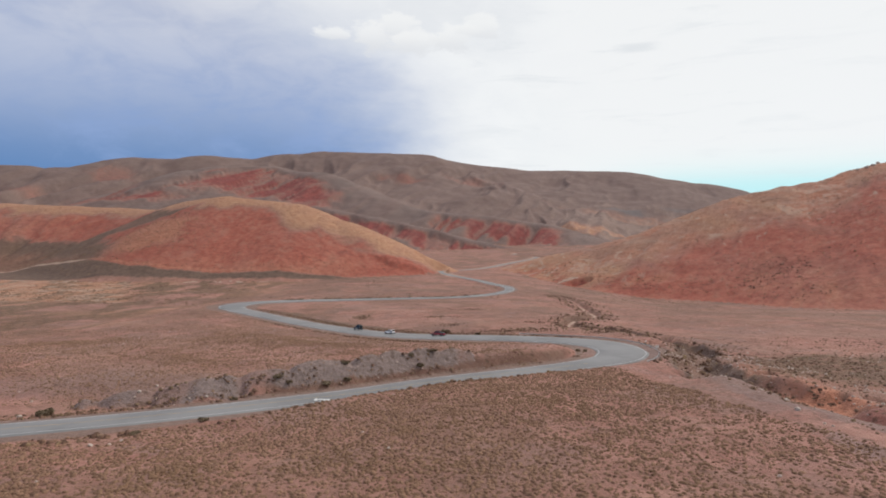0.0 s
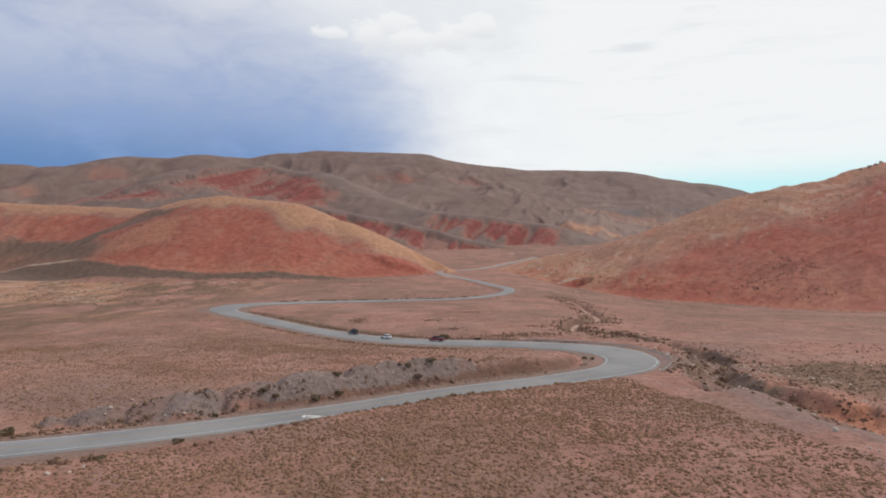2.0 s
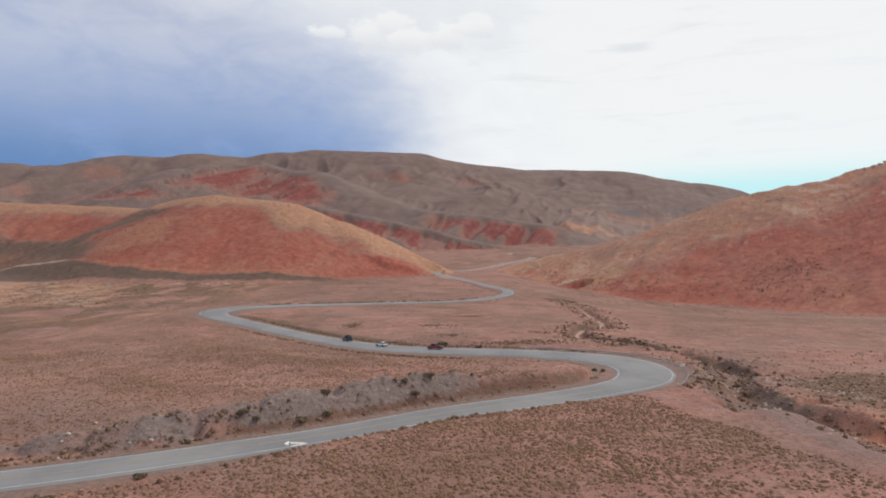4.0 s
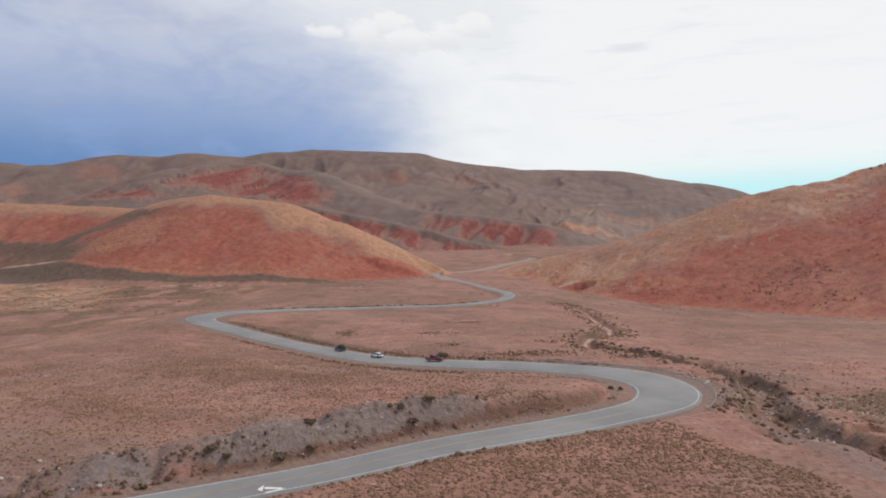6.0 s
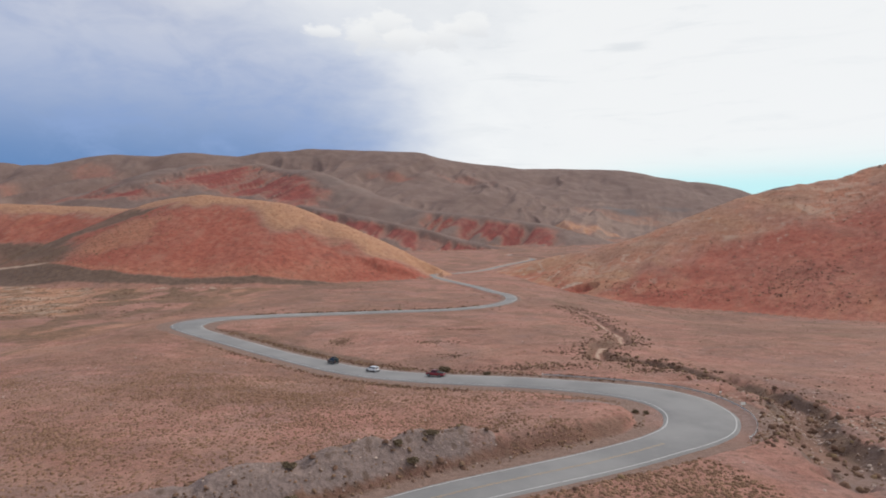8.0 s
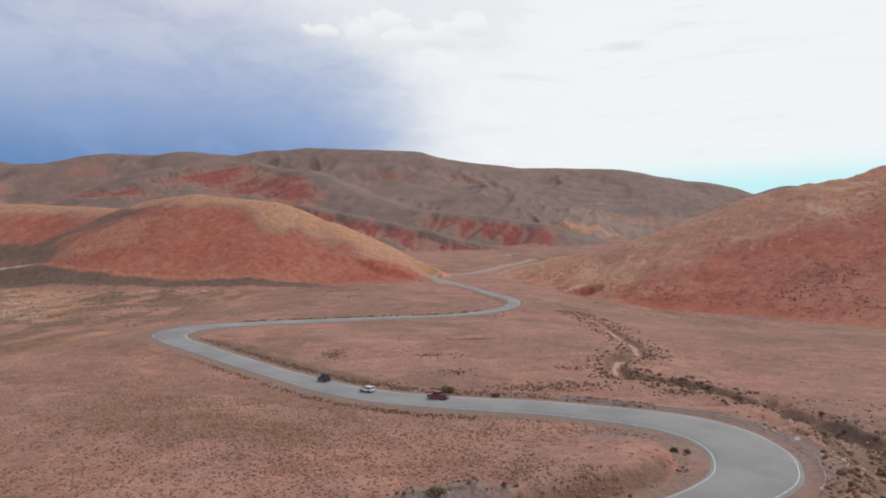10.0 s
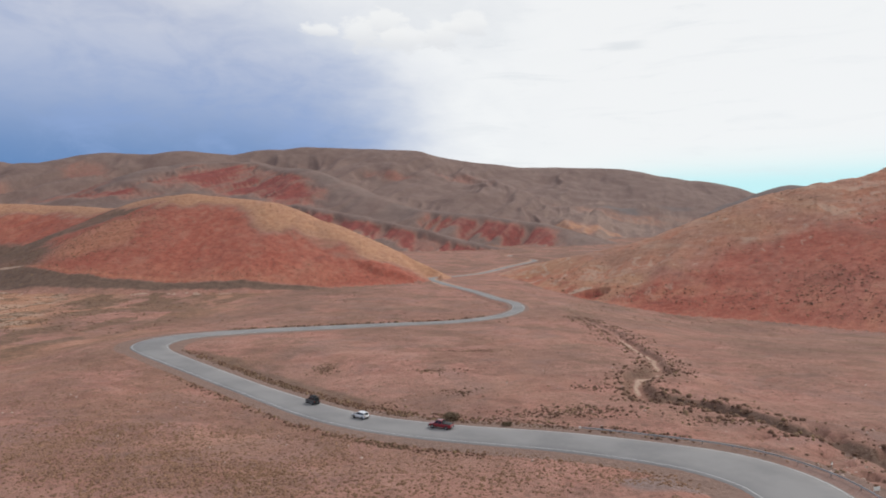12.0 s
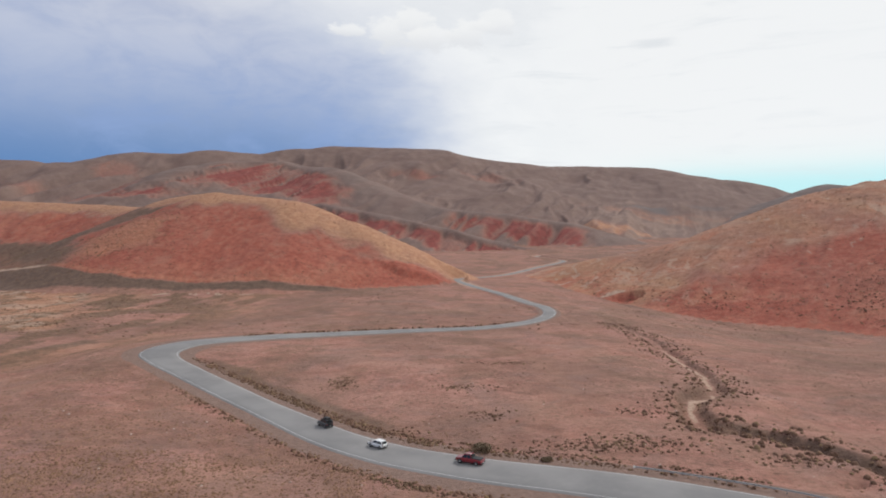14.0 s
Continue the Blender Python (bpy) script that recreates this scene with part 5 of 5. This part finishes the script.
for px, py, sx, sy, n in ((30, 238, 17, 5, 520), (4, 262, 5, 4, 90), (-2, 290, 8, 4, 120), (-38, 300, 4, 8, 140), (15, 330, 12, 3, 110), (40, 262, 7, 3, 90), (-20, 250, 10, 4, 110), (60, 228, 8, 4, 160)):
    x, y = rng.normal(px, sx * 0.55, n), rng.normal(py, sy * 0.55, n)
    m = off_road(x, y, 2.5)
    clumps("brush_patch", x[m], y[m], sizes(int(m.sum()), 0.12, 0.5), 0.7, SHRUB, "patch of brown brush on open ground", "shrubs")
rd = run_near
verge(rd(-12, 224), rd(-105, 331), 1, 2.9, 6.8, 2300, 0.13, 0.52, "brown brush along the road's uphill verge")
verge(rd(40, 200), rd(-12, 224), 1, 2.6, 8.0, 800, 0.10, 0.45, "brown brush along the road's outer verge")
verge(rd(-95, 382), rd(30, 455), -1, 2.4, 5.0, 420, 0.3, 1.0, "dark brush along the road embankment")
verge(rd(-12, 224), rd(-80, 300), -1, 4.5, 7.0, 420, 0.2, 0.5, "dry brush along the lower verge")
verge(rd(10, 216), rd(-12, 224), -1, 5.0, 8.5, 160, 0.2, 0.55, "dry brush along the lower verge")
verge(rd(-110, 90), rd(-20, 124), -1, 2.4, 7.5, 700, 0.12, 0.5, "dusty bushes at the foot of the spoil heap")
verge(rd(-20, 124), rd(44, 166), -1, 2.7, 4.6, 260, 0.10, 0.38, "dark brush on the red bank inside the bend")
verge(rd(-100, 90), rd(20, 149), 1, 3.2, 6.5, 520, 0.15, 0.6, "dark tufts on the cutting's lip")

x, y = scatter(2600, -70, 15, 112, 165, lambda x, y: np.where(ridge(x, y, HEAP_CREST, 0.56, 1.4)[0] > open_land(x, y) + 0.2, 0.9 * step(fbm(x / 4, y / 4, 3, 110), 0.48, 0.60), 0))
clumps("heap_shrubs", x, y, sizes(len(x), 0.15, 0.65), 0.8, SHRUB, "dark bushes in the gullies of the grey heap", "shrubs")
x, y = scatter(5200, -110, 150, 60, 300, lambda x, y: 0.5 * in_view(x, y) * (0.15 + 0.85 * step(x, 50, 72) * step(y, 240, 210)))
clumps("stones", x, y, sizes(len(x), 0.07, 0.34), 0.7, STONE, "pale loose stones on the desert floor", "stones", 5)

x, y = scatter(1500, 58, 96, 118, 200, lambda x, y: 0.8 * step(fbm(x / 9, y / 9, 2, 118), 0.42, 0.6))
clumps("stones", x, y, sizes(len(x), 0.10, 0.42), 0.7, STONE, "pale boulders strewn over the broken ground", "stones", 5)
x, y = scatter(900, -75, 15, 108, 165, lambda x, y: np.where(ridge(x, y, HEAP_CREST, 0.56, 1.4)[0] > open_land(x, y) - 0.5, 0.8, 0))
clumps("stones", x, y, sizes(len(x), 0.06, 0.28), 0.7, STONE, "pale stones on the grey spoil heap", "stones", 5)


def leafy_bush(x, y, wide, tall, label, leaves=1500, group=""):
    """A rounded bush of many small leaves on forked twigs."""
    z = ground_z(x, y)
    t = thing("bush", label, "bush", group, at=pose(x, y, z - 0.05))
    r = random.Random(int(x * 10 + y))
    bm = bmesh.new()
    for i in range(9):
        a, tip = r.uniform(0, 6.28), Vector((r.uniform(-0.4, 0.4) * wide, r.uniform(-0.4, 0.4) * wide, tall * r.uniform(0.5, 0.8)))
        ring = [[Vector((math.cos(q) * w, math.sin(q) * w, 0)) + tip * f for q in (0, 2.1, 4.2)] for f, w in ((0, 0.05), (0.5, 0.03), (1, 0.01))]
        rows = [[bm.verts.new(v) for v in row] for row in ring]
        for p, q in zip(rows[:-1], rows[1:]):
            for j in range(3):
                bm.faces.new((p[j], p[(j + 1) % 3], q[(j + 1) % 3], q[j]))
    part("twigs", bm, TWIG, t)
    bm = bmesh.new()
    lobes = [(r.uniform(-0.32, 0.32) * wide, r.uniform(-0.3, 0.3) * wide, tall * r.uniform(0.35, 0.62), r.uniform(0.22, 0.34)) for _ in range(9)]
    for i in range(leaves):
        lx, ly, lz, lr = r.choice(lobes)
        d = Vector((r.gauss(0, 1), r.gauss(0, 1), r.gauss(0, 1))).normalized() * r.uniform(0.65, 1.05)
        c = Vector((lx + d.x * lr * wide, ly + d.y * lr * wide, max(0.04, lz + d.z * lr * tall * 1.2)))
        u = Vector((r.gauss(0, 1), r.gauss(0, 1), r.gauss(0, 1))).normalized()
        v = u.cross(Vector((r.gauss(0, 1), r.gauss(0, 1), r.gauss(0, 1)))).normalized()
        s = r.uniform(0.06, 0.13)
        bm.faces.new([bm.verts.new(c + p) for p in (u * s * 1.6, v * s, -u * s * 1.6, -v * s)])
    part("leaves", bm, LEAF, t, "dull olive-brown leaves")
    return t


leafy_bush(1.4, 236.0, 3.4, 1.8, "round olive-brown bush beside the road")
leafy_bush(13.2, 229.5, 2.2, 1.0, "low olive-brown bush on the road verge")
leafy_bush(-69.5, 110.5, 2.6, 1.4, "olive-brown bush at the roadside")
for bx, by, wide, tall in ((-33.1, 127.9, 2.2, 1.2), (-24.0, 130.8, 2.6, 1.3), (-30.8, 128.0, 1.6, 0.9), (-20.0, 134.0, 1.8, 1.2), (-4.9, 146.3, 2.2, 1.2), (-2.2, 151.4, 2.8, 1.0), (-7.2, 147.6, 1.7, 1.1), (-21.1, 138.6, 2.2, 0.9)):
    leafy_bush(bx, by, 0.8 * wide, 0.75 * tall, "dusty dark bush growing on the grey spoil heap", 620, "bushes on the spoil heap")
for bx, by, wide, tall in ((-39.8, 121.0, 2.0, 0.9), (-48.4, 99.4, 2.2, 0.9), (-39.9, 106.1, 1.8, 0.8)):
    leafy_bush(bx, by, 0.8 * wide, 0.75 * tall, "low dusty bush beside the road", 520, "roadside bushes")
for bx, by in ((39.1, 181.7), (41.1, 180.7)):
    leafy_bush(bx, by, 1.1, 0.8, "small dark bush on bare ground inside the bend", 320, "bushes inside the bend")

BOULDER = plain("sunlit_boulder", (0.52, 0.42, 0.36), 0.9, 0.0, 0.3, 1.4)


def boulder(x, y, size, label):
    """A weathered block with flattened faces."""
    r = random.Random(int(31 * x + 7 * y))
    bm = bmesh.new()
    bmesh.ops.create_icosphere(bm, subdivisions=2, radius=size)
    cuts = [(Vector((r.gauss(0, 1), r.gauss(0, 1), r.gauss(0, 0.7))).normalized(), size * r.uniform(0.55, 0.85)) for _ in range(7)]
    for v in bm.verts:
        for n, lim in cuts:
            over = v.co.dot(n) - lim
            if over > 0:
                v.co -= n * over
        v.co.z *= 0.7
        v.co += Vector((r.uniform(-1, 1), r.uniform(-1, 1), r.uniform(-1, 1))) * size * 0.04
    me = bpy.data.meshes.new("boulder")
    bm.to_mesh(me)
    bm.free()
    me.materials.append(BOULDER)
    ob = new("boulder", me)
    ob.matrix_world = pose(x, y, ground_z(x, y) + 0.32 * size, 0, 0, r.uniform(0, 360))
    return tagged(ob, label, "rock", "loose boulders")


for bx, by, size in ((-51.6, 92.9, 0.42), (-72.4, 108.5, 0.5), (-7.0, 83.5, 0.34), (-56.9, 119.2, 0.4), (-48.5, 95.8, 0.3), (-44.3, 119.2, 0.36), (57.5, 102.0, 0.55), (-58.1, 129.2, 0.34), (71.5, 131.0, 0.7), (60.5, 154.5, 0.45)):
    boulder(bx, by, size, "pale weathered boulder lying on stony ground")
for bx, by, size in ((478, 711, 3.2), (486, 712, 2.6), (470, 714, 2.0), (494, 716, 2.4)):
    boulder(bx, by, size, "large brown boulder on the hill crest")
